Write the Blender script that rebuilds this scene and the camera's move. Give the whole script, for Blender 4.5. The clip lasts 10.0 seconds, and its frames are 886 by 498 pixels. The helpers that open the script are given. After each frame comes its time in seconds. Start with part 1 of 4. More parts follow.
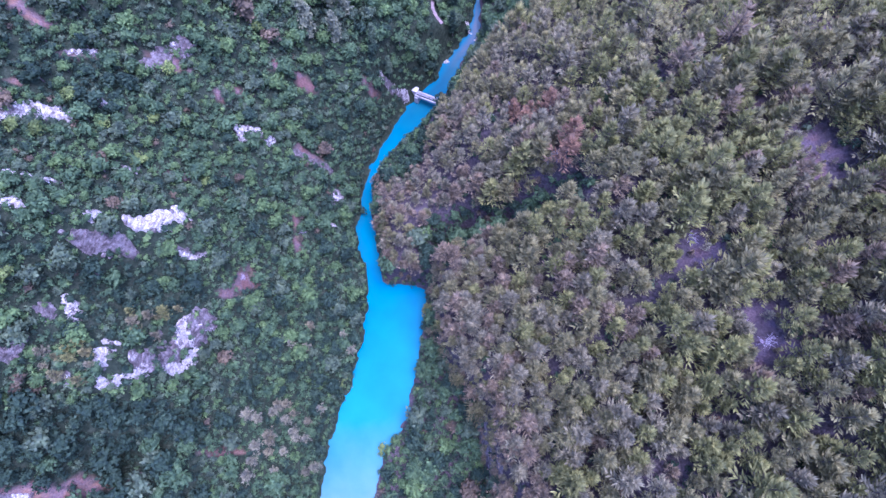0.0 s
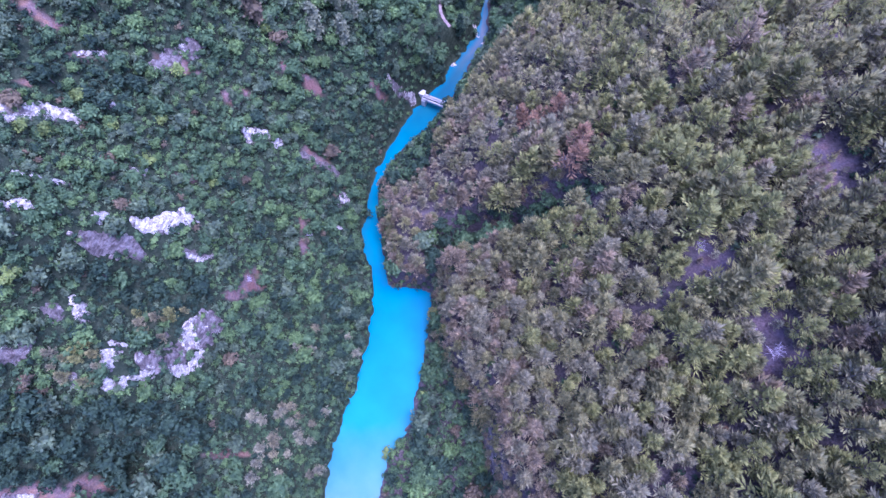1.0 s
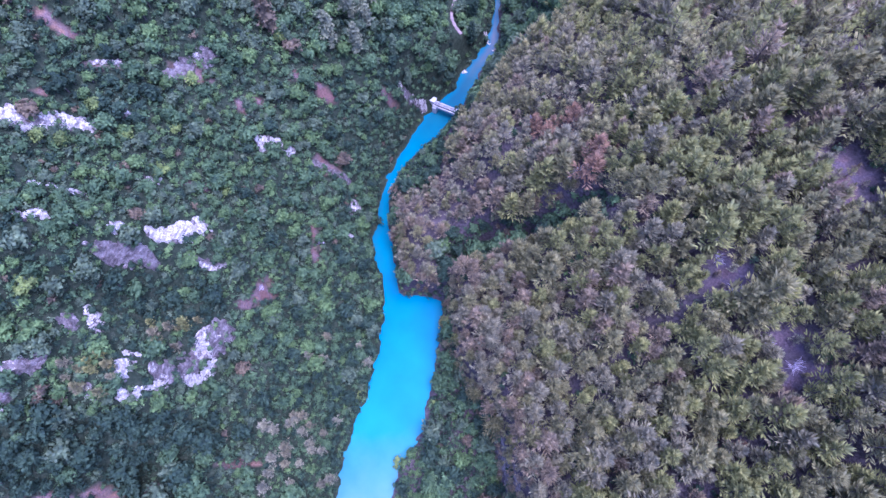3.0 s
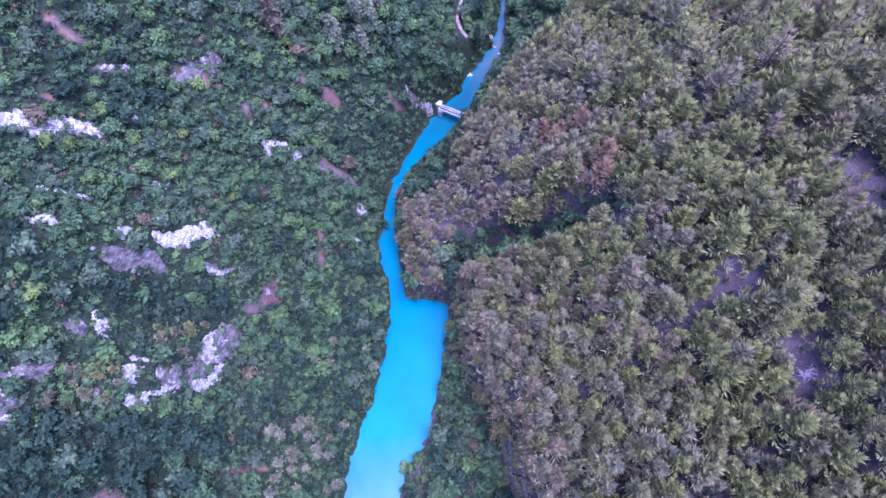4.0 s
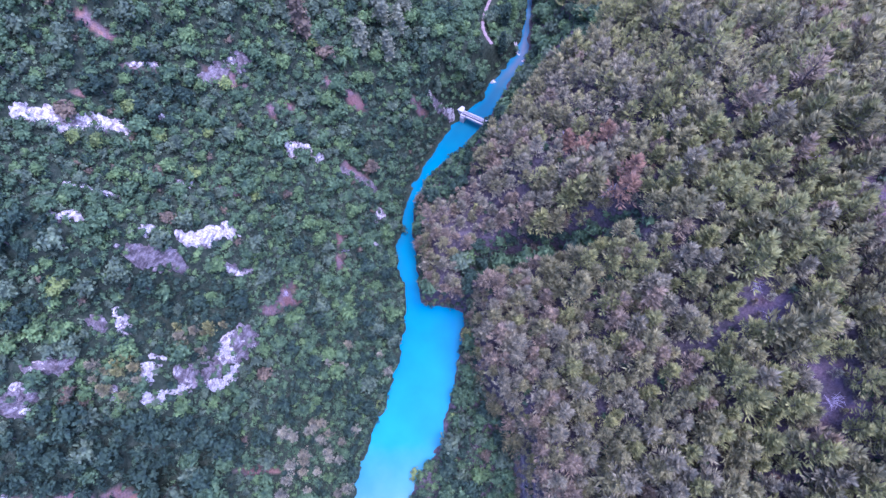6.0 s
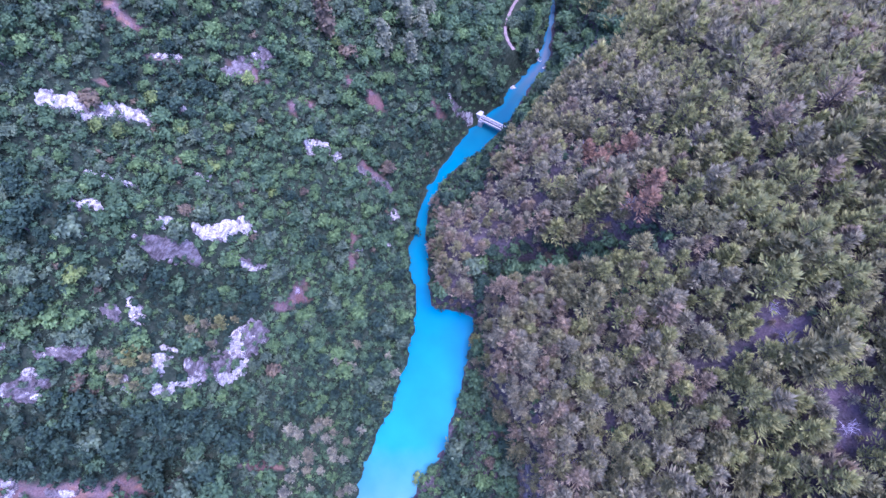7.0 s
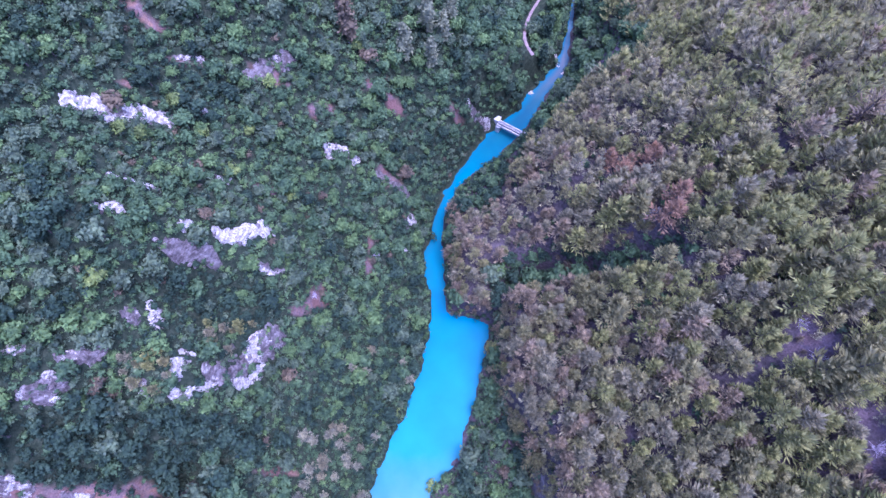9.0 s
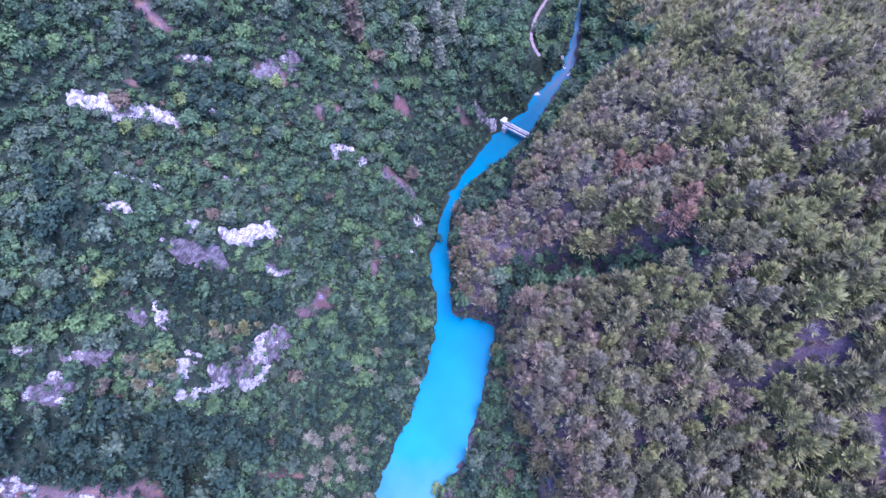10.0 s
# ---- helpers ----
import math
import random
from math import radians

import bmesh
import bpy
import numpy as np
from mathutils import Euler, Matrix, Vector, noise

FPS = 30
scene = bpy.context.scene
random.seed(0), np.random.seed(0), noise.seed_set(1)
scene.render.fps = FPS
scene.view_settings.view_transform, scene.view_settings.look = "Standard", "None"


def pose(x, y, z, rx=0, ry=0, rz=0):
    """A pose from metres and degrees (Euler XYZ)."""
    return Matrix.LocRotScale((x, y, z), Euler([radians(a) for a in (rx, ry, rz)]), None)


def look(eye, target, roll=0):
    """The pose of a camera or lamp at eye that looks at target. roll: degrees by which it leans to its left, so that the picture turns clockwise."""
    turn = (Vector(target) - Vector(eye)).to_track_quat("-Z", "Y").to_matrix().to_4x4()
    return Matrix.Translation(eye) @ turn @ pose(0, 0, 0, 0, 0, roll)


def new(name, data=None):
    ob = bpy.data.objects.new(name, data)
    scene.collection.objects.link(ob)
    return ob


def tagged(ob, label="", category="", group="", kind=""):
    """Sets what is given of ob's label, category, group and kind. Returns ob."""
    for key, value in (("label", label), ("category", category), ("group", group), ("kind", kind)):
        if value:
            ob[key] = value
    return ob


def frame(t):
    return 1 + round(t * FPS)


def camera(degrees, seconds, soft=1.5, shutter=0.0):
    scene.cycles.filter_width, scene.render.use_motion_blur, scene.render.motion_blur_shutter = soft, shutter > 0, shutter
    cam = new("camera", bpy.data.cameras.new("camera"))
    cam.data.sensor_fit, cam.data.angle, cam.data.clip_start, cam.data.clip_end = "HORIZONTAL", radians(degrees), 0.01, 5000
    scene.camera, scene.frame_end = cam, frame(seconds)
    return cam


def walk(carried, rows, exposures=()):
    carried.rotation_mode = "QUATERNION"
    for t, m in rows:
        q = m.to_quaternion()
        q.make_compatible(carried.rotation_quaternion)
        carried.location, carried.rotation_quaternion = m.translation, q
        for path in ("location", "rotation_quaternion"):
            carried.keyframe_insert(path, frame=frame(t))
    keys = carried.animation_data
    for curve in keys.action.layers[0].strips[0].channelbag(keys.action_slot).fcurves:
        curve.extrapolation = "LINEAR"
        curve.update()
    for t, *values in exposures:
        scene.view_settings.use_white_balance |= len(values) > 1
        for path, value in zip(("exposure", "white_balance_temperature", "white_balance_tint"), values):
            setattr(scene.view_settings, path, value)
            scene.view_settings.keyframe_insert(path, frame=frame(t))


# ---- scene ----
cam = camera(77, 10.0)
PATH = [
    (0.0, pose(13.20, -10.43, 204.46, 19.790, -0.250, -6.890)),
    (0.5, pose(12.80, -9.84, 204.56, 19.808, -0.206, -6.532)),
    (1.0, pose(12.14, -9.13, 204.66, 19.836, -0.186, -6.269)),
    (1.5, pose(11.35, -8.44, 204.81, 19.855, -0.179, -6.166)),
    (2.0, pose(10.81, -7.78, 204.82, 19.925, -0.091, -6.016)),
    (2.5, pose(10.06, -7.11, 204.87, 19.988, -0.038, -5.973)),
    (4.0, pose(7.82, -4.95, 204.97, 20.098, 0.193, -5.844)),
    (4.5, pose(6.97, -4.26, 205.03, 20.109, 0.262, -5.830)),
    (5.0, pose(6.00, -3.51, 205.02, 20.109, 0.302, -5.669)),
    (5.5, pose(5.44, -2.99, 204.83, 20.179, 0.385, -4.924)),
    (7.0, pose(2.22, -1.12, 204.71, 20.341, 0.004, -0.800)),
    (7.5, pose(0.98, -0.60, 204.66, 20.385, -0.068, -0.332)),
    (8.0, pose(-0.00, 0.00, 204.54, 20.398, -0.000, -0.000)),
    (8.5, pose(-0.97, 0.48, 204.30, 20.436, 0.061, 0.229)),
    (9.0, pose(-2.23, 1.18, 204.05, 20.414, 0.084, 0.296)),
    (9.5, pose(-3.11, 1.61, 203.79, 20.444, 0.154, 0.464)),
    (10.0, pose(-3.98, 1.76, 203.39, 20.477, 0.106, 0.600)),
]
walk(cam, PATH, [(0.0, 1.65, 4600, 42), (10.0, 1.65, 4600, 42)])

# ---- light ----
SUN_HEIGHT, SUN_WAY = 78, 110  # degrees above the horizon; compass bearing the light comes from
world = bpy.data.worlds.new("sky")
scene.world = world
world.use_nodes = True
wn = world.node_tree.nodes
sky = wn.new("ShaderNodeTexSky")
sky.sky_type, sky.sun_disc = "NISHITA", False
sky.sun_elevation, sky.sun_rotation = radians(SUN_HEIGHT), radians(SUN_WAY)
sky.dust_density, sky.air_density = 3.0, 1.0
wn["Background"].inputs["Strength"].default_value = 0.15
world.node_tree.links.new(sky.outputs[0], wn["Background"].inputs[0])
sun_data = bpy.data.lights.new("sun", "SUN")
sun_data.energy, sun_data.angle, sun_data.color = 1.25, radians(35), (1.0, 0.96, 0.92)
sun = new("sun", sun_data)
sun.matrix_world = look((math.sin(radians(SUN_WAY)) * math.cos(radians(SUN_HEIGHT)) * 300, math.cos(radians(SUN_WAY)) * math.cos(radians(SUN_HEIGHT)) * 300,
                         math.sin(radians(SUN_HEIGHT)) * 300), (0, 0, 0))


# ---- materials ----
def material(name, rough=0.8, spec=0.2):
    m = bpy.data.materials.new(name)
    m.use_nodes = True
    b = m.node_tree.nodes["Principled BSDF"]
    b.inputs["Roughness"].default_value = rough
    b.inputs["Specular IOR Level"].default_value = spec
    return m, m.node_tree.nodes, m.node_tree.links, b


def ramp(nodes, links, source, stops):
    r = nodes.new("ShaderNodeValToRGB")
    e = r.color_ramp.elements
    while len(e) < len(stops):
        e.new(0.5)
    for k, (p, c) in enumerate(stops):
        e[k].position, e[k].color = p, (*c, 1)
    links.new(source, r.inputs[0])
    return r.outputs[0]


def noise_at(nodes, links, scale, detail=4.0, rough=0.55):
    co = nodes.new("ShaderNodeNewGeometry")
    n = nodes.new("ShaderNodeTexNoise")
    n.inputs["Scale"].default_value, n.inputs["Detail"].default_value, n.inputs["Roughness"].default_value = scale, detail, rough
    links.new(co.outputs["Position"], n.inputs["Vector"])
    return n.outputs["Fac"]


def mix(nodes, links, fac, a, b, mode="MIX"):
    m = nodes.new("ShaderNodeMix")
    m.data_type, m.blend_type = "RGBA", mode
    for sock, v in ((m.inputs["Factor"], fac), (m.inputs["A"], a), (m.inputs["B"], b)):
        if isinstance(v, (int, float)):
            sock.default_value = v
        elif isinstance(v, tuple):
            sock.default_value = (*v, 1)
        else:
            links.new(v, sock)
    return m.outputs["Result"]


def bump(nodes, links, bsdf, height, strength, distance):
    b = nodes.new("ShaderNodeBump")
    b.inputs["Strength"].default_value, b.inputs["Distance"].default_value = strength, distance
    links.new(height, b.inputs["Height"])
    links.new(b.outputs[0], bsdf.inputs["Normal"])


def soil_material():
    m, n, l, b = material("forest_soil", 0.95, 0.1)
    litter = ramp(n, l, noise_at(n, l, 0.9, 6), [(0.3, (0.021, 0.031, 0.019)), (0.5, (0.038, 0.050, 0.030)), (0.72, (0.068, 0.075, 0.048))])
    red = ramp(n, l, noise_at(n, l, 0.16, 3), [(0.38, (0.20, 0.14, 0.155)), (0.5, (0.17, 0.13, 0.165)), (0.62, (0.22, 0.14, 0.14))])
    west = ramp(n, l, noise_at(n, l, 0.2, 3), [(0.38, (0.24, 0.13, 0.11)), (0.5, (0.25, 0.17, 0.17)), (0.62, (0.34, 0.19, 0.14))])
    side = n.new("ShaderNodeAttribute")
    side.attribute_name = "needles"
    red = mix(n, l, side.outputs["Fac"], west, red)
    red = mix(n, l, 0.75, red, ramp(n, l, noise_at(n, l, 2.2, 6), [(0.3, (0.35, 0.35, 0.35)), (0.7, (1, 1, 1))]), "MULTIPLY")
    at = n.new("ShaderNodeAttribute")
    at.attribute_name = "bare"
    needles = ramp(n, l, noise_at(n, l, 1.1, 6), [(0.3, (0.05, 0.042, 0.045)), (0.5, (0.095, 0.075, 0.08)), (0.72, (0.155, 0.12, 0.125))])
    under = n.new("ShaderNodeAttribute")
    under.attribute_name = "needles"
    floor = mix(n, l, under.outputs["Fac"], litter, needles)
    l.new(mix(n, l, at.outputs["Fac"], floor, red), b.inputs["Base Color"])
    bump(n, l, b, noise_at(n, l, 2.5, 8), 0.8, 0.5)
    return m


def rock_material():
    """Limestone: mauve and brown weathered skin with white scars where it has broken, thin dark beds and cracks."""
    m, n, l, b = material("limestone", 0.9, 0.2)
    skin = ramp(n, l, noise_at(n, l, 0.5, 6, 0.65), [(0.34, (0.10, 0.083, 0.08)), (0.5, (0.21, 0.172, 0.17)), (0.66, (0.34, 0.29, 0.285))])
    white = ramp(n, l, noise_at(n, l, 1.7, 6), [(0.35, (0.38, 0.32, 0.30)), (0.6, (0.72, 0.65, 0.60))])
    fresh = n.new("ShaderNodeAttribute")
    fresh.attribute_name = "fresh"
    scar = n.new("ShaderNodeMath")
    scar.operation = "ADD"
    l.new(fresh.outputs["Fac"], scar.inputs[0])
    l.new(noise_at(n, l, 0.75, 7, 0.7), scar.inputs[1])
    tone = mix(n, l, ramp(n, l, scar.outputs[0], [(0.98, (0, 0, 0)), (1.12, (1, 1, 1))]), skin, white)
    co, stretch, beds = n.new("ShaderNodeNewGeometry"), n.new("ShaderNodeMapping"), n.new("ShaderNodeTexNoise")
    stretch.inputs["Scale"].default_value = (0.5, 0.5, 1.5)
    beds.inputs["Scale"].default_value, beds.inputs["Detail"].default_value = 1.3, 7
    l.new(co.outputs["Position"], stretch.inputs["Vector"])
    l.new(stretch.outputs[0], beds.inputs["Vector"])
    tone = mix(n, l, 0.6, tone, ramp(n, l, beds.outputs["Fac"], [(0.4, (0.4, 0.33, 0.34)), (0.48, (1, 1, 1))]), "MULTIPLY")
    stain = ramp(n, l, noise_at(n, l, 2.6, 8, 0.75), [(0.36, (0.4, 0.34, 0.32)), (0.50, (1, 1, 1))])
    l.new(mix(n, l, 0.7, tone, stain, "MULTIPLY"), b.inputs["Base Color"])
    bump(n, l, b, noise_at(n, l, 2.0, 10, 0.65), 1.0, 0.6)
    return m


def water_material():
    m, n, l, b = material("river_water", 0.4, 0.12)
    co = n.new("ShaderNodeNewGeometry")
    sep = n.new("ShaderNodeSeparateXYZ")
    l.new(co.outputs["Position"], sep.inputs[0])
    along = n.new("ShaderNodeMapRange")
    along.inputs["From Min"].default_value, along.inputs["From Max"].default_value = -40, 200
    l.new(sep.outputs["Y"], along.inputs["Value"])
    wob = n.new("ShaderNodeMath")
    wob.operation = "MULTIPLY_ADD"
    wob.inputs[1].default_value = 0.06
    l.new(noise_at(n, l, 0.08, 4), wob.inputs[0])
    l.new(along.outputs[0], wob.inputs[2])
    # pale shallows downstream, turquoise pool, deeper blue reach upstream, broken grey riffles far up
    deep = ramp(n, l, wob.outputs[0], [(0.08, (0.125, 0.225, 0.225)), (0.16, (0.060, 0.215, 0.235)), (0.21, (0.015, 0.210, 0.265)), (0.38, (0.006, 0.185, 0.270)),
                                       (0.64, (0.006, 0.165, 0.225)), (0.72, (0.012, 0.118, 0.165)), (0.80, (0.028, 0.098, 0.132)), (0.87, (0.105, 0.125, 0.150))])
    # shade and reflection of the banks, put into the water's colour
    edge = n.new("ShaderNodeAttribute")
    edge.attribute_name = "bank_shade"
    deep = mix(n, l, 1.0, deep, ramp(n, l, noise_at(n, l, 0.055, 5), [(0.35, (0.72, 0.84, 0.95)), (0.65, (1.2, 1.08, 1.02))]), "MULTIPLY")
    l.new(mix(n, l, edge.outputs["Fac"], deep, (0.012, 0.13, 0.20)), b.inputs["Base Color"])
    bump(n, l, b, noise_at(n, l, 1.6, 4), 0.08, 0.1)
    return m


def leaf_material(name, dark, mid, light):
    m, n, l, b = material(name, 0.75, 0.15)
    r = n.new("ShaderNodeNewGeometry").outputs["Random Per Island"]
    part_own = 0.65 if name.startswith("pine") else 0.42
    soft = lambda c: tuple(part_own * a + (1 - part_own) * b for a, b in zip(c, mid))
    leaf = ramp(n, l, r, [(0.0, soft(dark)), (0.55, mid), (1.0, soft(light))])
    broad = ramp(n, l, noise_at(n, l, 0.12, 3), [(0.3, (0.75, 0.75, 0.75)), (0.7, (1.25, 1.2, 1.1))])
    tone = mix(n, l, 1.0, leaf, broad, "MULTIPLY")
    clump = ramp(n, l, noise_at(n, l, 0.55, 2), [(0.35, (0.62, 0.66, 0.7)), (0.65, (1.3, 1.28, 1.1))])
    tone = mix(n, l, 1.0, tone, clump, "MULTIPLY")
    l.new(tone, b.inputs["Base Color"])
    # light shines through the leaves
    through_leaf, blend = n.new("ShaderNodeBsdfTranslucent"), n.new("ShaderNodeMixShader")
    l.new(tone, through_leaf.inputs["Color"])
    blend.inputs[0].default_value = 0.22
    l.new(b.outputs[0], blend.inputs[1])
    l.new(through_leaf.outputs[0], blend.inputs[2])
    l.new(blend.outputs[0], n["Material Output"].inputs["Surface"])
    return m


def plain(name, colour, rough=0.85, scale=3.0, spread=0.35):
    m, n, l, b = material(name, rough)
    f = ramp(n, l, noise_at(n, l, scale, 6), [(0.3, tuple(c * (1 - spread) for c in colour)), (0.7, tuple(min(c * (1 + spread), 1) for c in colour))])
    l.new(f, b.inputs["Base Color"])
    bump(n, l, b, noise_at(n, l, scale * 3, 6), 0.4, 0.1)
    return m


SOIL, ROCK, WATER = soil_material(), rock_material(), water_material()
BARK = plain("bark", (0.14, 0.11, 0.10), 0.95, 2.0)
TWIG = plain("pale_twigs", (0.50, 0.42, 0.50), 0.9, 4.0, 0.2)
CONCRETE = plain("concrete", (0.52, 0.48, 0.49), 0.85, 1.5, 0.2)
DARK = plain("dark_steel", (0.05, 0.05, 0.06), 0.6)
DIRT = plain("dirt_track", (0.26, 0.185, 0.175), 0.95, 0.7, 0.25)
PINE = [
    leaf_material("pine_olive", (0.140, 0.130, 0.063), (0.243, 0.223, 0.117), (0.378, 0.344, 0.189)),
    leaf_material("pine_grey", (0.140, 0.125, 0.086), (0.248, 0.223, 0.153), (0.389, 0.349, 0.243)),
    leaf_material("pine_yellow", (0.151, 0.151, 0.059), (0.259, 0.255, 0.104), (0.389, 0.370, 0.171)),
    leaf_material("pine_brown", (0.157, 0.115, 0.081), (0.270, 0.208, 0.149), (0.400, 0.317, 0.234)),
    leaf_material("pine_rust", (0.184, 0.109, 0.077), (0.302, 0.182, 0.126), (0.410, 0.270, 0.189)),
    leaf_material("pine_pale", (0.173, 0.161, 0.117), (0.292, 0.276, 0.203), (0.432, 0.401, 0.297)),
]
LEAF = [
    leaf_material("leaf_green", (0.062, 0.105, 0.058), (0.098, 0.153, 0.082), (0.156, 0.222, 0.124)),
    # darkest leaf tone; also carries the shade of hollows and gully as colour
    leaf_material("leaf_dark", (0.031, 0.054, 0.041), (0.049, 0.079, 0.057), (0.083, 0.121, 0.088)),
    leaf_material("leaf_bright", (0.082, 0.127, 0.056), (0.130, 0.197, 0.082), (0.205, 0.273, 0.124)),
    leaf_material("leaf_grey", (0.072, 0.101, 0.066), (0.112, 0.149, 0.098), (0.180, 0.220, 0.150)),
    leaf_material("leaf_russet", (0.101, 0.078, 0.059), (0.162, 0.127, 0.093), (0.246, 0.185, 0.147)),
    leaf_material("leaf_pale", (0.145, 0.156, 0.108), (0.215, 0.227, 0.155), (0.320, 0.320, 0.230)),
    leaf_material("leaf_yellow", (0.12, 0.158, 0.05), (0.20, 0.248, 0.085), (0.30, 0.344, 0.14)),
]

# ---- the lie of the land ----
# the river's banks: (y, x of the west bank, x of the east bank)
RIVER = [
    (-400, -95, -60), (-120, -60, -34), (-50, -36, -15), (-13.3, -27.3, -8), (-6, -25.3, -5), (1.4, -22.6, 2.8),
    (8.8, -20.6, 4.6), (12.6, -16.7, 6.4), (20.3, -13.9, 9.3), (30.3, -11.1, 11.3), (40.6, -8.1, 13.2),
    (46, -7.7, 14.4), (48.8, -7.6, 12.5), (50.2, -7.6, 5), (51.6, -7.6, -1.2), (57.9, -7.5, -1.9), (70.4, -10.1, -2.4), (73.9, -11, -2.6),
    (80, -8.5, -2.6), (93, -6.1, -2.4), (98.3, -3.7, 0.3), (103.4, -1.2, 3.8), (108.4, 1.5, 7.6),
    (116, 6.2, 15.5), (124.7, 12, 25.8), (131.6, 18.5, 31.5), (138.7, 28, 36.2), (150.3, 35.2, 42.4),
    (162.3, 46, 51.6), (174.8, 50.2, 53.2), (197.6, 56, 57.6), (260, 68, 70), (500, 120, 122),
]
# ground heights: rows of y, and the height at each x of LAND_X
LAND_X = (-150, -110, -85, -60, -35, -12, 12, 35, 60, 85, 110, 150)
LAND = [
    (-40, 46, 26, 18, 8, 2, 2, 30, 44, 80, 88, 100, 130),
    (-10, 72, 64, 40, 37, 12, 3, 25, 39, 62, 75, 107, 130),
    (20, 97, 83, 73, 40, 9, 2, 16, 42, 60, 81, 90, 120),
    (50, 116, 90, 92, 65, 16, 4, 23, 32, 74, 82, 91, 110),
    (80, 133, 118, 78, 57, 36, 16, 17, 40, 62, 81, 86, 91),
    (110, 140, 103, 79, 66, 47, 17, 8, 35, 57, 75, 72, 73),
    (140, 143, 114, 98, 89, 59, 51, 42, 17, 38, 56, 45, 58),
    (180, 148, 131, 120, 108, 91, 62, 31, 5, 11, 28, 35, 44),
]
# swells and hollows: x, y, rise, reach east-west, reach north-south
SWELLS = [
    (-70, 17, 9, 9, 7), (-72, 38, -9, 12, 6), (-78, -3, -12, 10, 6), (-54, 62, 5, 6, 6), (21, 58, -10, 7, 5), (32, 60, -15, 7, 5.5), (44, 57.5, -15.5, 7, 5), (55, 54.5, -11, 6, 4), (9, 70, 5, 8, 6), (-64, 46, -7.7, 8, 7), (37, 86, 5.2, 8, 7), (-79, 10, -5.0, 8, 7), (19, 103, -4.7, 8, 7), (-64, 46, -4.4, 8, 7), (-25, 67, 4.4, 8, 7), (58, 58, 4.3, 8, 7), (-21, 116, 4.2, 8, 7), (-6, 127, 4.4, 8, 7), (-54, 25, -4.0, 8, 7),
]
CLIFF_FOOT = ((-60, 30), (-15, 27), (0, 25.2), (10, 21.5), (16, 18.5), (31, 15), (48, 15), (60, -30), (400, -30))
river_y, river_w, river_e = (np.array(c, float) for c in zip(*RIVER))


def lattice(x, y, size, seed):
    """Smooth noise in -1 to 1 with bumps of the given size."""
    table = np.random.RandomState(seed).uniform(-1, 1, (64, 64))
    u, v = np.asarray(x, float) / size, np.asarray(y, float) / size
    i, j = np.floor(u).astype(int), np.floor(v).astype(int)
    a, b = u - i, v - j
    a, b = a * a * (3 - 2 * a), b * b * (3 - 2 * b)
    t = lambda p, q: table[p % 64, q % 64]
    return (t(i, j) * (1 - a) + t(i + 1, j) * a) * (1 - b) + (t(i, j + 1) * (1 - a) + t(i + 1, j + 1) * a) * b


def bank_distance(x, y):
    """Metres to the water's edge; negative in the river."""
    gaps = [np.maximum(np.interp(y + s, river_y, river_w) - x, x - np.interp(y + s, river_y, river_e)) for s in (-1.5, 0, 1.5)]
    return np.where(gaps[1] < 0, gaps[1], np.maximum(np.minimum(np.minimum(gaps[0], gaps[2]), gaps[1]), 0.2)) * 0.8 + 0.55 * lattice(x, y, 3.3, 51)


def base_height(x, y):
    ys = np.array([r[0] for r in LAND], float)
    tab = np.array([r[1:] for r in LAND], float)
    xs = np.array(LAND_X, float)
    cx, cy = np.clip(x, xs[0], xs[-1] - 0.01), np.clip(y, ys[0], ys[-1] - 0.01)
    i, j = np.searchsorted(xs, cx, "right") - 1, np.searchsorted(ys, cy, "right") - 1
    a, b = (cx - xs[i]) / (xs[i + 1] - xs[i]), (cy - ys[j]) / (ys[j + 1] - ys[j])
    h = (tab[j, i] * (1 - a) + tab[j, i + 1] * a) * (1 - b) + (tab[j + 1, i] * (1 - a) + tab[j + 1, i + 1] * a) * b
    return h + 0.22 * np.minimum(np.abs(x - cx), 900)


RASTER_X, RASTER_Y = np.arange(-220, 221, 1.0), np.arange(-120, 321, 1.0)


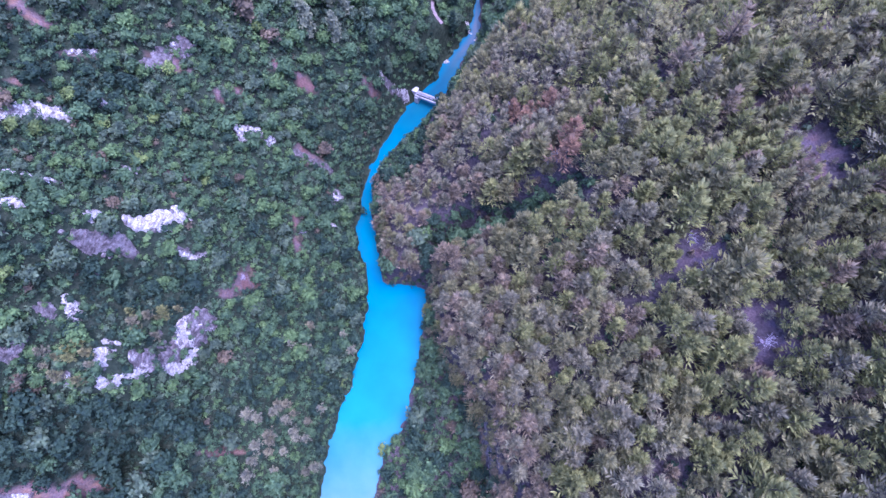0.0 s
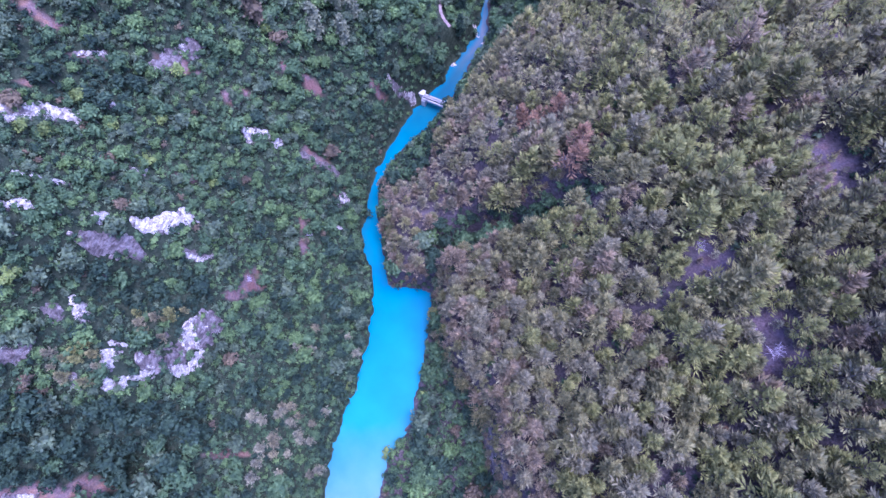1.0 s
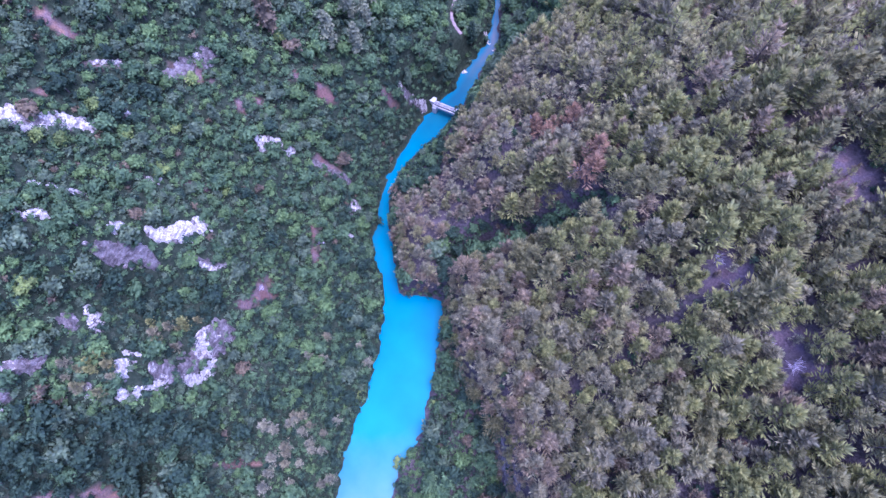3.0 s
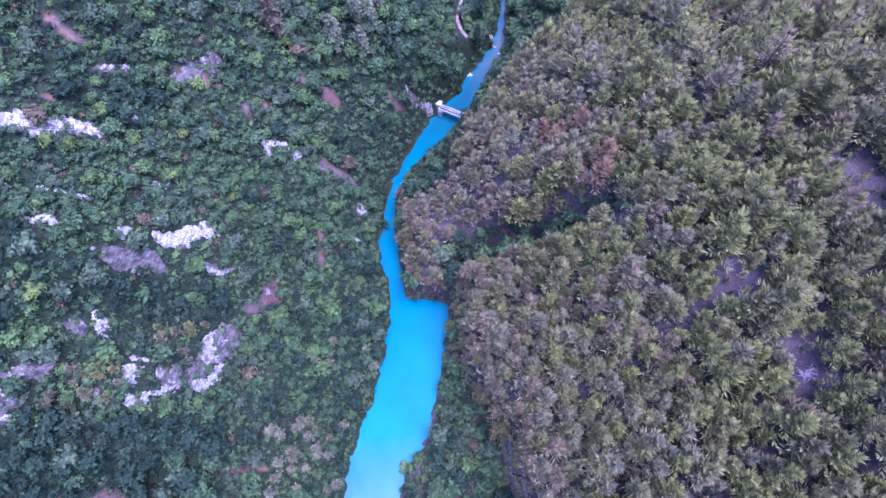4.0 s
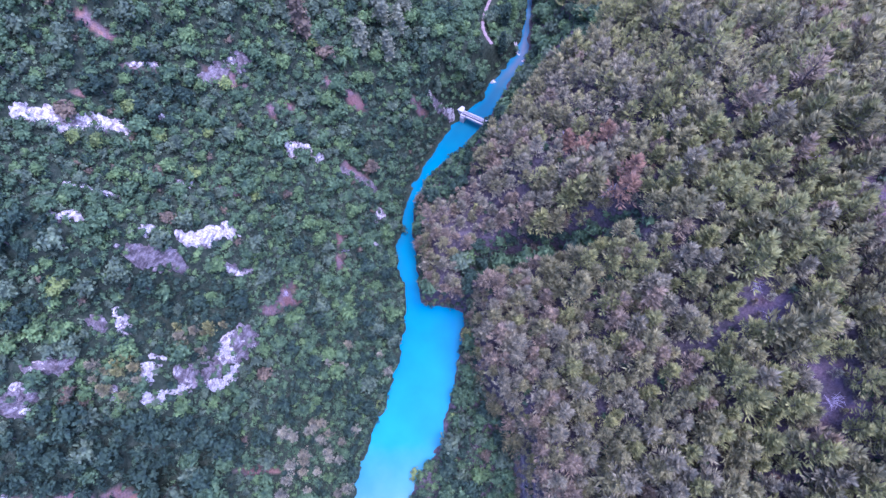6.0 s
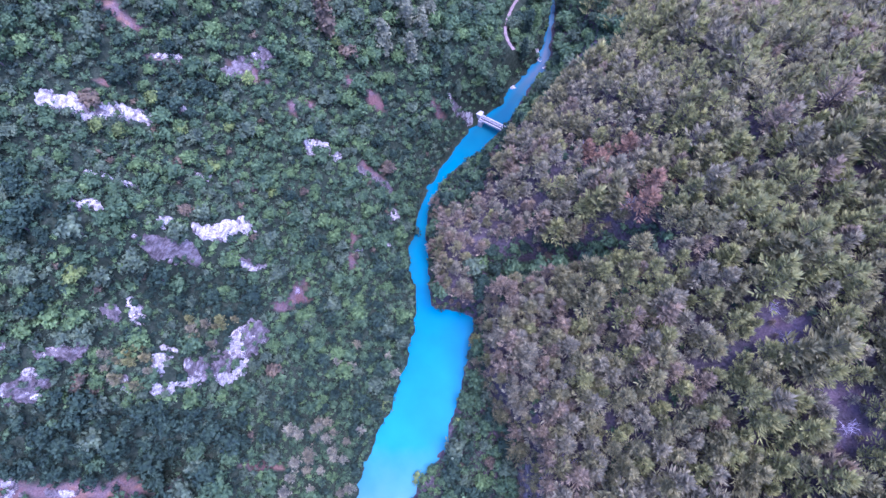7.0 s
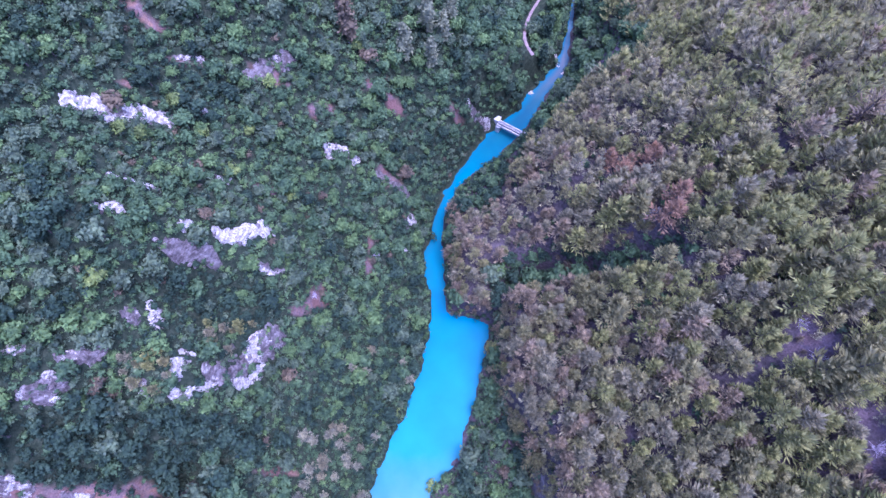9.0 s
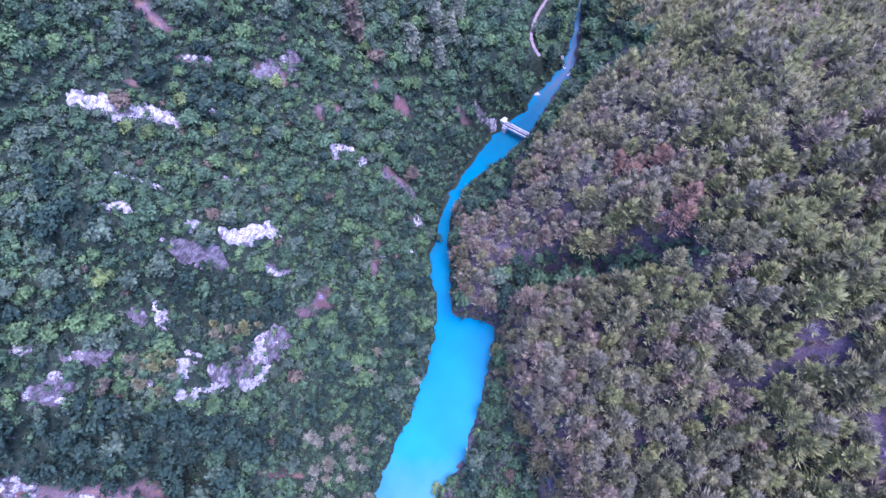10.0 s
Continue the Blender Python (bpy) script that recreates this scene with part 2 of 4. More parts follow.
def make_raster():
    gx, gy = np.meshgrid(RASTER_X, RASTER_Y)
    h = base_height(gx, gy)
    for _ in range(3):
        for axis in (0, 1):
            p = np.pad(h, [(4, 4) if k == axis else (0, 0) for k in (0, 1)], mode="edge")
            c = np.cumsum(p, axis=axis)
            c = np.concatenate([np.zeros_like(np.take(c, [0], axis)), c], axis)
            n = h.shape[axis]
            h = (np.take(c, np.arange(9, 9 + n), axis) - np.take(c, np.arange(0, n), axis)) / 9
    for x, y, rise, rx, ry in SWELLS:
        h = h + rise * np.exp(-((gx - x) / rx) ** 2 - ((gy - y) / ry) ** 2)
    west = gx < -14
    h = h + 1.3 * lattice(gx, gy, 17, 3) + np.where(west, 1.5, 1.2) * lattice(gx, gy, 8, 4) + 0.7 * lattice(gx, gy, 3.1, 5)
    foot = np.interp(gy, *zip(*CLIFF_FOOT)) + 1.2 * lattice(gx, gy, 6, 6)
    east = gx > np.interp(gy, river_y, (river_w + river_e) / 2)
    shelf = 1.2 + 0.5 * lattice(gx, gy, 5, 7) + 5.5 * np.maximum(gx - foot, 0)
    h = np.where(east & (gy < 56), np.minimum(h, shelf), h)
    d = bank_distance(gx, gy)
    steep = np.where(east, 4.0, np.where(gy > 115, 3.6, 2.6)) + 0.6 * lattice(gx, gy, 11, 8)
    gentle = east & (gy > 92)
    bank = np.where(d > 0, np.where(gentle, 0.15 + 1.3 * d + 1.5 * np.maximum(d - 8, 0), 0.15 + steep * d), np.maximum(-2.5, 0.6 * d - 0.1))
    return np.minimum(np.maximum(h, 0.6), bank)


LAND_RASTER = make_raster()


def ground_height(x, y):
    x, y = np.asarray(x, float), np.asarray(y, float)
    cx, cy = np.clip(x, -219.9, 219.9) + 220, np.clip(y, -119.9, 319.9) + 120
    i, j = cx.astype(int), cy.astype(int)
    a, b = cx - i, cy - j
    r = LAND_RASTER
    h = (r[j, i] * (1 - a) + r[j, i + 1] * a) * (1 - b) + (r[j + 1, i] * (1 - a) + r[j + 1, i + 1] * a) * b
    far = np.hypot(np.maximum(np.abs(x) - 220, 0), np.maximum(np.abs(y - 100) - 220, 0))
    return h + np.minimum(far * 0.12, 160) + np.minimum(far, 60) * 0.2 * lattice(x, y, 90, 9)
# ---- end of the land ----


# bare ground: x, y, reach east-west, reach north-south
BARE = [
    (80.3, 25, 3.4, 6.0), (83.0, 14.8, 2.3, 1.6), (88.5, 9.5, 4.2, 3.6), (88.5, 2, 4.4, 3.4), (81.0, -2.4, 2.3, 1.5), (88, -8, 2.6, 2.8), (73.2, -17.0, 2.3, 1.2),
    (73.4, -1.1, 1.7, 1.7), (59.7, -0.7, 1.9, 1.2), (96.2, 6, 3.0, 3.0), (102.2, 76.0, 2.4, 1.8), (99.6, 59, 3.0, 4.0), (79.0, 35.0, 1.8, 4.0), (63.6, 12.0, 2.4, 1.6),
    (54.4, 62.2, 4.4, 1.8), (48.5, 90.5, 2.4, 1.8), (137, 112, 9.0, 6.0), (125.5, 79, 5.5, 5.0), (36.3, -2.0, 2.8, 2.4), (67.0, 25.0, 1.5, 1.2), (105, 42, 6.0, 8.5), (72, 78, 2.2, 2.2), (38, 89, 1.8, 1.8),
]
BARE_WEST = [
    (-39.4, 107.7, 3.2, 1.3), (-42.9, 103.0, 2.0, 2.6), (-26.6, 119.4, 3.4, 1.2), (-20.0, 117.4, 2.6, 1.6), (2.0, 123.6, 2.6, 1.0), (-27.5, 62.7, 1.6, 2.6), (-28.3, 69.5, 0.9, 3.5),
    (-55.4, 76.6, 3.0, 1.3), (-86.5, 93.5, 2.5, 1.5), (-76.0, 105.7, 4.0, 0.9), (-56.6, 110.5, 4.5, 2.2), (-34.4, 133.6, 2.5, 2.0), (-85.8, 114.8, 4.0, 1.6), (-44.1, 47.6, 1.8, 3.5), (-45.9, 42.9, 1.6, 1.6),
    (-59.0, 2.5, 1.4, 1.2), (-50.7, -3.0, 5.0, 1.1), (-92.5, -9.0, 17.0, 2.6), (-104.3, -6.9, 4.0, 3.0), (58.1, 143.5, 4.0, 2.0), (-21.9, 94.7, 4.0, 1.6),
]


def bare_amount(x, y):
    x, y = np.asarray(x, float), np.asarray(y, float)
    wx, wy = x + 1.6 * lattice(x, y, 3.5, 21), y + 1.6 * lattice(x, y, 3.5, 22)
    f = np.zeros_like(wx)
    for px, py, rx, ry in BARE + BARE_WEST:
        f = np.maximum(f, 1.4 - np.hypot((wx - px) / rx, (wy - py) / ry))
    return np.where(f > 0, np.clip((f + 0.45 * lattice(x, y, 1.7, 23)) * 1.4, 0, 1), 0)


# ---- mesh helpers ----
def mesh_from(name, verts, tris, mats, index=None, smooth=False):
    me = bpy.data.meshes.new(name)
    verts, tris = np.asarray(verts, np.float32), np.asarray(tris, np.int32)
    me.vertices.add(len(verts))
    me.vertices.foreach_set("co", verts.ravel())
    me.loops.add(tris.size)
    me.loops.foreach_set("vertex_index", tris.ravel())
    me.polygons.add(len(tris))
    me.polygons.foreach_set("loop_start", np.arange(0, tris.size, tris.shape[1], dtype=np.int32))
    for m in mats:
        me.materials.append(m)
    if index is not None:
        me.polygons.foreach_set("material_index", np.asarray(index, np.int32))
    me.polygons.foreach_set("use_smooth", np.full(len(tris), smooth))
    me.update(calc_edges=True)
    return me


def part_mesh(name, me, parent, label=""):
    ob = new(name, me)
    ob.parent = parent
    return tagged(ob, label)


def part(name, bm, mat, parent, label="", smooth=False):
    me = bpy.data.meshes.new(name)
    for f in bm.faces:
        f.smooth = smooth
    bm.to_mesh(me)
    bm.free()
    me.materials.append(mat)
    return part_mesh(name, me, parent, label)


def box(bm, size, place, turn=0.0, bevel=0.0):
    made = bmesh.ops.create_cube(bm, size=1.0, matrix=Matrix.Translation(place) @ Matrix.Rotation(turn, 4, "Z") @ Matrix.Diagonal((*size, 1)))
    if bevel:
        edges = list({e for v in made["verts"] for e in v.link_edges})
        bmesh.ops.bevel(bm, geom=edges, offset=bevel, segments=1, affect="EDGES")


# ---- ground and river ----
def hillside(x, y):
    """Which side of the river a place is on: True to the east."""
    return x > np.interp(y, river_y, (river_w + river_e) / 2)


def spread(lo, hi, step, far):
    inner = list(np.arange(lo, hi + 0.01, step))
    out, d, k = [], step, 0.0
    while k < far:
        d *= 1.35
        k += d
        out.append(k)
    return np.array([lo - k for k in reversed(out)] + inner + [hi + k for k in out])


def build_ground():
    gx, gy = spread(-130, 160, 1.0, 2500), spread(-45, 225, 1.0, 2500)
    mx, my = np.meshgrid(gx, gy)
    mz = ground_height(mx, my)
    n = len(gx)
    i, j = np.meshgrid(np.arange(n - 1), np.arange(len(gy) - 1))
    a = (j * n + i).ravel()
    quads = np.stack([a, a + 1, a + n + 1, a + n], 1)
    me = mesh_from("ground", np.stack([mx.ravel(), my.ravel(), mz.ravel()], 1), quads, [SOIL], smooth=True)
    at = me.attributes.new("bare", "FLOAT", "POINT")
    at.data.foreach_set("value", bare_amount(mx.ravel(), my.ravel()).astype(np.float32))
    at = me.attributes.new("needles", "FLOAT", "POINT")
    at.data.foreach_set("value", hillside(mx.ravel(), my.ravel()).astype(np.float32))
    tagged(new("ground", me), "steep forested valley sides of soil and leaf litter", "ground", kind="structure")


def build_river():
    ys = np.arange(-118, 300, 0.5)
    w, e = np.interp(ys, river_y, river_w) - 2.0, np.interp(ys, river_y, river_e) + 2.0
    cols = 25
    u = np.linspace(0, 1, cols)
    x = w[:, None] * (1 - u) + e[:, None] * u
    y = np.repeat(ys[:, None], cols, 1)
    i, j = np.meshgrid(np.arange(cols - 1), np.arange(len(ys) - 1))
    a = (j * cols + i).ravel()
    quads = np.stack([a, a + 1, a + cols + 1, a + cols], 1)
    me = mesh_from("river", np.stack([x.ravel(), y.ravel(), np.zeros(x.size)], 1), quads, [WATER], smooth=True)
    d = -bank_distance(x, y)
    # painted bank shade: darker along the west bank upstream, half as strong along the east
    at = me.attributes.new("bank_shade", "FLOAT", "POINT")
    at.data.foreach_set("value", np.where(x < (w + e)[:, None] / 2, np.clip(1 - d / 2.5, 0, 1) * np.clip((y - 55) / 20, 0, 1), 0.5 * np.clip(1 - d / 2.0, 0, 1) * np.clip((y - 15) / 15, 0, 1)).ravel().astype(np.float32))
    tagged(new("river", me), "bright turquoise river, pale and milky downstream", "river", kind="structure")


build_ground()
build_river()


# ---- trees: the shapes ----
def blades(places, ways, ups, length, width, rng, fold=0.25):
    """Pointed leaf sprays: one folded diamond at each place."""
    n = len(places)
    ways = ways / np.linalg.norm(ways, axis=1, keepdims=True)
    side = np.cross(ways, ups)
    side /= np.linalg.norm(side, axis=1, keepdims=True) + 1e-9
    up = np.cross(side, ways)
    ln, wd = length * rng.uniform(0.7, 1.3, (n, 1)), width * rng.uniform(0.7, 1.3, (n, 1))
    v = np.stack([places, places + ways * ln * 0.5 + side * wd * 0.5 - up * wd * fold, places + ways * ln,
                  places + ways * ln * 0.5 - side * wd * 0.5 - up * wd * fold], 1).reshape(-1, 3)
    b = np.arange(n)[:, None] * 4
    return v, np.concatenate([b + [0, 1, 2], b + [0, 2, 3]], 1).reshape(-1, 3)


def join(*pieces):
    vs, ts, k = [], [], 0
    for v, t in pieces:
        vs.append(v)
        ts.append(t + k)
        k += len(v)
    return np.concatenate(vs), np.concatenate(ts)


def tube(points, radii, sides=5):
    """A tapered limb through the points."""
    pts = np.array(points, float)
    ang = np.linspace(0, 2 * np.pi, sides, endpoint=False)
    v = np.concatenate([p + np.stack([np.cos(ang) * r, np.sin(ang) * r, np.zeros(sides)], 1) for p, r in zip(pts, radii)])
    t = []
    for k in range(len(pts) - 1):
        for s in range(sides):
            a, b = k * sides + s, k * sides + (s + 1) % sides
            t += [(a, b, b + sides), (a, b + sides, a + sides)]
    return v, np.array(t)


def pine_shape(seed, height=7.5, reach=2.5, levels=7, arms=5, fans=((0.95, 0.45), (0.72, 0.8), (0.48, 1.0), (0.25, 0.6))):
    """Crown and trunk of a young pine: whorls of rising limbs, each a spiky fan of needle sprays."""
    rng = np.random.RandomState(seed)
    lean = rng.uniform(-0.06, 0.06, 2)
    axis = lambda h: np.array([lean[0] * h, lean[1] * h, h])
    limbs, pl, wy, up = [tube([axis(-0.3), axis(height * 0.55), axis(height * 0.93)], [0.17, 0.1, 0.03])], [], [], []

    def spray(root, way, lift):
        pl.append(root)
        wy.append(way)
        up.append(np.array([0, 0, 1]) + rng.uniform(-0.3, 0.3, 3) + lift)

    for k in range(levels):
        f = k / (levels - 1)
        r = reach * (1 - 0.82 * f ** 1.5) * rng.uniform(0.85, 1.12)
        turn = rng.uniform(0, 6.28)
        for q in range(arms if k < levels - 2 else arms - 1):
            az = turn + q * 6.283 / arms + rng.uniform(-0.3, 0.3)
            el = rng.uniform(-0.05, 0.45) + 0.65 * f
            d = np.array([np.cos(az) * np.cos(el), np.sin(az) * np.cos(el), np.sin(el)])
            side = np.array([-np.sin(az), np.cos(az), 0.0])
            ln = r * rng.uniform(0.55, 1.3)
            root = axis(height * (0.24 + 0.66 * f) + rng.uniform(-0.25, 0.25))
            if k < 4 and q % 2 == 0:
                limbs.append(tube([root, root + d * ln * 0.8], [0.05, 0.02], 3))
            spray(root + d * (ln - 0.5), d + (0, 0, 0.45), d * 0.2)
            for reachs, fan in fans:
                for sgn in (-1, 1):
                    if reachs > 0.3 or q % 2:
                        spray(root + d * (ln * reachs - 0.3), d + side * sgn * fan * rng.uniform(0.7, 1.3) + (0, 0, rng.uniform(0.05, 0.45)), d * 0.3)
    for q in range(5):
        az = q * 1.257
        spray(axis(height * 0.86), np.array([np.cos(az) * 0.5, np.sin(az) * 0.5, 1.0]), np.array([np.cos(az), np.sin(az), 0]))
    return blades(np.array(pl), np.array(wy), np.array(up), 1.35, 0.34, rng, 0.22), join(*limbs)


def broadleaf_shape(seed, height=3.4, reach=1.5, leaves=95, tall=1.0, masses=4, lobe_count=7):
    """Crown and trunk of a broadleaved tree: lobes of leaf clumps over a twiggy core."""
    rng = np.random.RandomState(seed)
    centre = np.array([0, 0, height - reach * 0.9 * tall])
    lobes = [(centre + (0, 0, 0.15 * reach), reach * 0.72)]
    for q in range(lobe_count - 1):
        az, el = q * 6.283 / (lobe_count - 1) + rng.uniform(-0.5, 0.5), rng.uniform(-0.3, 0.8)
        d = np.array([np.cos(az) * np.cos(el), np.sin(az) * np.cos(el), np.sin(el) * tall])
        lobes.append((centre + d * reach * rng.uniform(0.45, 0.75), reach * rng.uniform(0.32, 0.52)))
    pl, wy, up = [], [], []
    for k in range(leaves):
        c, r = lobes[k % len(lobes)]
        d = rng.normal(size=3) + (0, 0, 0.35)
        d /= np.linalg.norm(d)
        p = c + d * r * rng.uniform(0.8, 1.1) * (1, 1, tall ** 0.5)
        tang = np.cross(d, rng.normal(size=3))
        pl.append(p - tang / np.linalg.norm(tang) * 0.2)
        wy.append(tang + d * rng.uniform(-0.2, 0.7))
        up.append(d + rng.uniform(-0.3, 0.3, 3))
    grain = 0.40 + 0.07 * reach
    crown = blades(np.array(pl), np.array(wy), np.array(up), grain * 1.2, grain, rng, 0.15)
    core = []
    for c, r in lobes[:masses]:
        th, ph = np.meshgrid(np.linspace(0, 2 * np.pi, 5, endpoint=False), np.linspace(0.25, np.pi - 0.6, 3))
        v = np.stack([np.cos(th) * np.sin(ph), np.sin(th) * np.sin(ph), np.cos(ph) * tall ** 0.5], -1).reshape(-1, 3) * r * 0.7 + c
        v += rng.uniform(-0.15, 0.15, v.shape) * r
        t = []
        for a in range(2):
            for b in range(5):
                p, q = a * 5 + b, a * 5 + (b + 1) % 5
                t += [(p, q + 5, q), (p, p + 5, q + 5)]
        t += [(0, 1, 2), (0, 2, 3), (0, 3, 4)]
        core.append((v, np.array(t)))
    limbs = [tube([(0, 0, -0.3), centre], [0.09 * reach, 0.03 * reach], 3)]
    for c, r in lobes[1:masses]:
        limbs.append(tube([centre * 0.6, c], [0.04 * reach, 0.02 * reach], 3))
    return join(crown, *core), join(*limbs)


def column_shape(seed, height=9.5, reach=1.7, leaves=420):
    """Crown and trunk of a tall narrow tree: leafy lobes stacked up its stem."""
    rng = np.random.RandomState(seed)
    pl, wy, up, core = [], [], [], []
    lobes = []
    for k in range(9):
        f = k / 8
        r = reach * (0.62 + 0.38 * math.sin(math.pi * (0.15 + 0.75 * f))) * (1 - 0.45 * f ** 3)
        az = rng.uniform(0, 6.28)
        lobes.append((np.array([math.cos(az) * 0.35 * r, math.sin(az) * 0.35 * r, height * (0.2 + 0.7 * f)]), r * 0.8))
    for k in range(leaves):
        c, r = lobes[k % 9]
        d = rng.normal(size=3)
        d /= np.linalg.norm(d)
        tang = np.cross(d, rng.normal(size=3))
        pl.append(c + d * r * rng.uniform(0.8, 1.15) * (1, 1, 0.8))
        wy.append(tang + d * rng.uniform(0, 0.8))
        up.append(d + rng.uniform(-0.5, 0.5, 3) + (0, 0, 0.7))
    crown = blades(np.array(pl), np.array(wy), np.array(up), 0.7, 0.5, rng, 0.12)
    inner = tube([c for c, r in lobes], [r * 0.8 for c, r in lobes], 7)
    return join(crown, inner), tube([(0, 0, -0.3), (0, 0, height * 0.5), (0, 0, height * 0.9)], [0.2, 0.13, 0.04], 6)


def twig_shape(seed, height=2.6, reach=2.0):
    """Crown and stem of a leafless shrub: forked pale twigs."""
    rng = np.random.RandomState(seed)
    twigs = []
    for k in range(16):
        az, el = rng.uniform(0, 6.28), rng.uniform(0.5, 1.3)
        d = np.array([np.cos(az) * np.cos(el), np.sin(az) * np.cos(el), np.sin(el)])
        tip = d * height * rng.uniform(0.6, 1.0) * (reach / 2, reach / 2, 1)
        twigs.append(tube([(0, 0, 0), tip], [0.07, 0.03], 3))
        for _ in range(4):
            root = tip * rng.uniform(0.4, 0.95)
            twigs.append(tube([root, root + rng.normal(size=3) * 0.55 + d * 0.4], [0.045, 0.02], 3))
    return join(*twigs), tube([(0, 0, -0.3), (0, 0, 0.4)], [0.12, 0.09], 5)


PINES = [pine_shape(11 + k, 9.4 + 1.1 * (k % 3), 2.3 + 0.2 * (k % 3)) for k in range(6)]
LIGHT_PINES = [pine_shape(11 + k, 8.6 + 0.9 * (k % 3), 2.4 + 0.2 * (k % 3), 5, 5, ((0.9, 0.5), (0.65, 0.85), (0.35, 0.9))) for k in range(6)]
BIG = [broadleaf_shape(31 + k, 4.8, 2.0, 215, 1.0, 4, 9) for k in range(6)]
SMALL = [broadleaf_shape(41 + k, 2.7, 1.6, 40, 1.0, 1, 5) for k in range(6)]
POPLARS = [column_shape(51 + k, 12.0 + 0.8 * k) for k in range(3)]
TWIGS = [twig_shape(61 + k) for k in range(3)]


# ---- trees: where they stand ----
def scatter(x0, x1, y0, y1, step, seed):
    rng = np.random.RandomState(seed)
    gx, gy = np.meshgrid(np.arange(x0, x1, step), np.arange(y0, y1, step * 0.87))
    gx = gx + (np.arange(gx.shape[0]) % 2 * step / 2)[:, None]
    x = gx.ravel() + rng.uniform(-0.38, 0.38, gx.size) * step
    y = gy.ravel() + rng.uniform(-0.38, 0.38, gx.size) * step
    return x, y, rng


def plant_single(name, shapes, rows, mats, label, category, group):
    cache = {}
    for shape, x, y, z, size, turn, tone in rows:
        if (shape, tone) not in cache:
            crown, trunk = shapes[shape]
            cache[shape, tone] = (mesh_from("crown", *crown, [mats[tone]]), mesh_from("trunk", *trunk, [BARK]))
        base = new(name)
        base.empty_display_size = 0.5
        base.matrix_world = Matrix.LocRotScale((x, y, z), Euler((0, 0, turn)), (size, size, size))
        tagged(base, label[tone], category, group)
        part_mesh("crown", cache[shape, tone][0], base)
        part_mesh("trunk", cache[shape, tone][1], base)


def plant_joined(name, shapes, rows, mats, label, category):
    if not rows:
        return
    vs, ts, ms, k = [], [], [], 0
    for shape, x, y, z, size, turn, tone in rows:
        c, s = math.cos(turn) * size, math.sin(turn) * size
        m = np.array([[c, s, 0], [-s, c, 0], [0, 0, size]])
        for which, (v, t) in enumerate(shapes[shape]):
            vs.append(v @ m + (x, y, z))
            ts.append(t + k)
            ms.append(np.full(len(t), len(mats) if which else tone))
            k += len(v)
    me = mesh_from(name, np.concatenate(vs), np.concatenate(ts), [*mats, BARK], np.concatenate(ms))
    tagged(new(name, me), label, category, kind="stuff")


ROCK_SPOTS = []
ROAD = [(33.8, 156.6), (32, 161), (30.8, 165.8), (31.6, 172.6), (33.3, 179.7), (35.8, 187.6), (40, 195), (46, 203), (56, 212)]


def road_distance(x, y):
    best = np.full(np.shape(x), 1e9)
    for (ax, ay), (bx, by) in zip(ROAD, ROAD[1:]):
        t = np.clip(((x - ax) * (bx - ax) + (y - ay) * (by - ay)) / ((bx - ax) ** 2 + (by - ay) ** 2), 0, 1)
        best = np.minimum(best, np.hypot(x - ax - t * (bx - ax), y - ay - t * (by - ay)))
    return best


WOODS = [(-120, -18), (-120, 112), (-98, 124), (-40, 158), (20, 200), (76, 200), (160, 165), (160, 90), (128, 20), (104, -32), (0, -32)]


def in_woods(x, y):
    """Inside the outline of the planted valley."""
    odd = np.zeros(np.shape(x), bool)
    for (ax, ay), (bx, by) in zip(WOODS, WOODS[1:] + WOODS[:1]):
        if ay != by:
            odd ^= ((ay > y) != (by > y)) & (x < (bx - ax) * (y - ay) / (by - ay) + ax)
    return odd


def bridge_distance(x, y):
    t = np.clip(((x - 19.9) * 11.3 + (y - 132) * -6.8) / 174, 0, 1)
    return np.hypot(x - 19.9 - 11.3 * t, y - 132 + 6.8 * t)


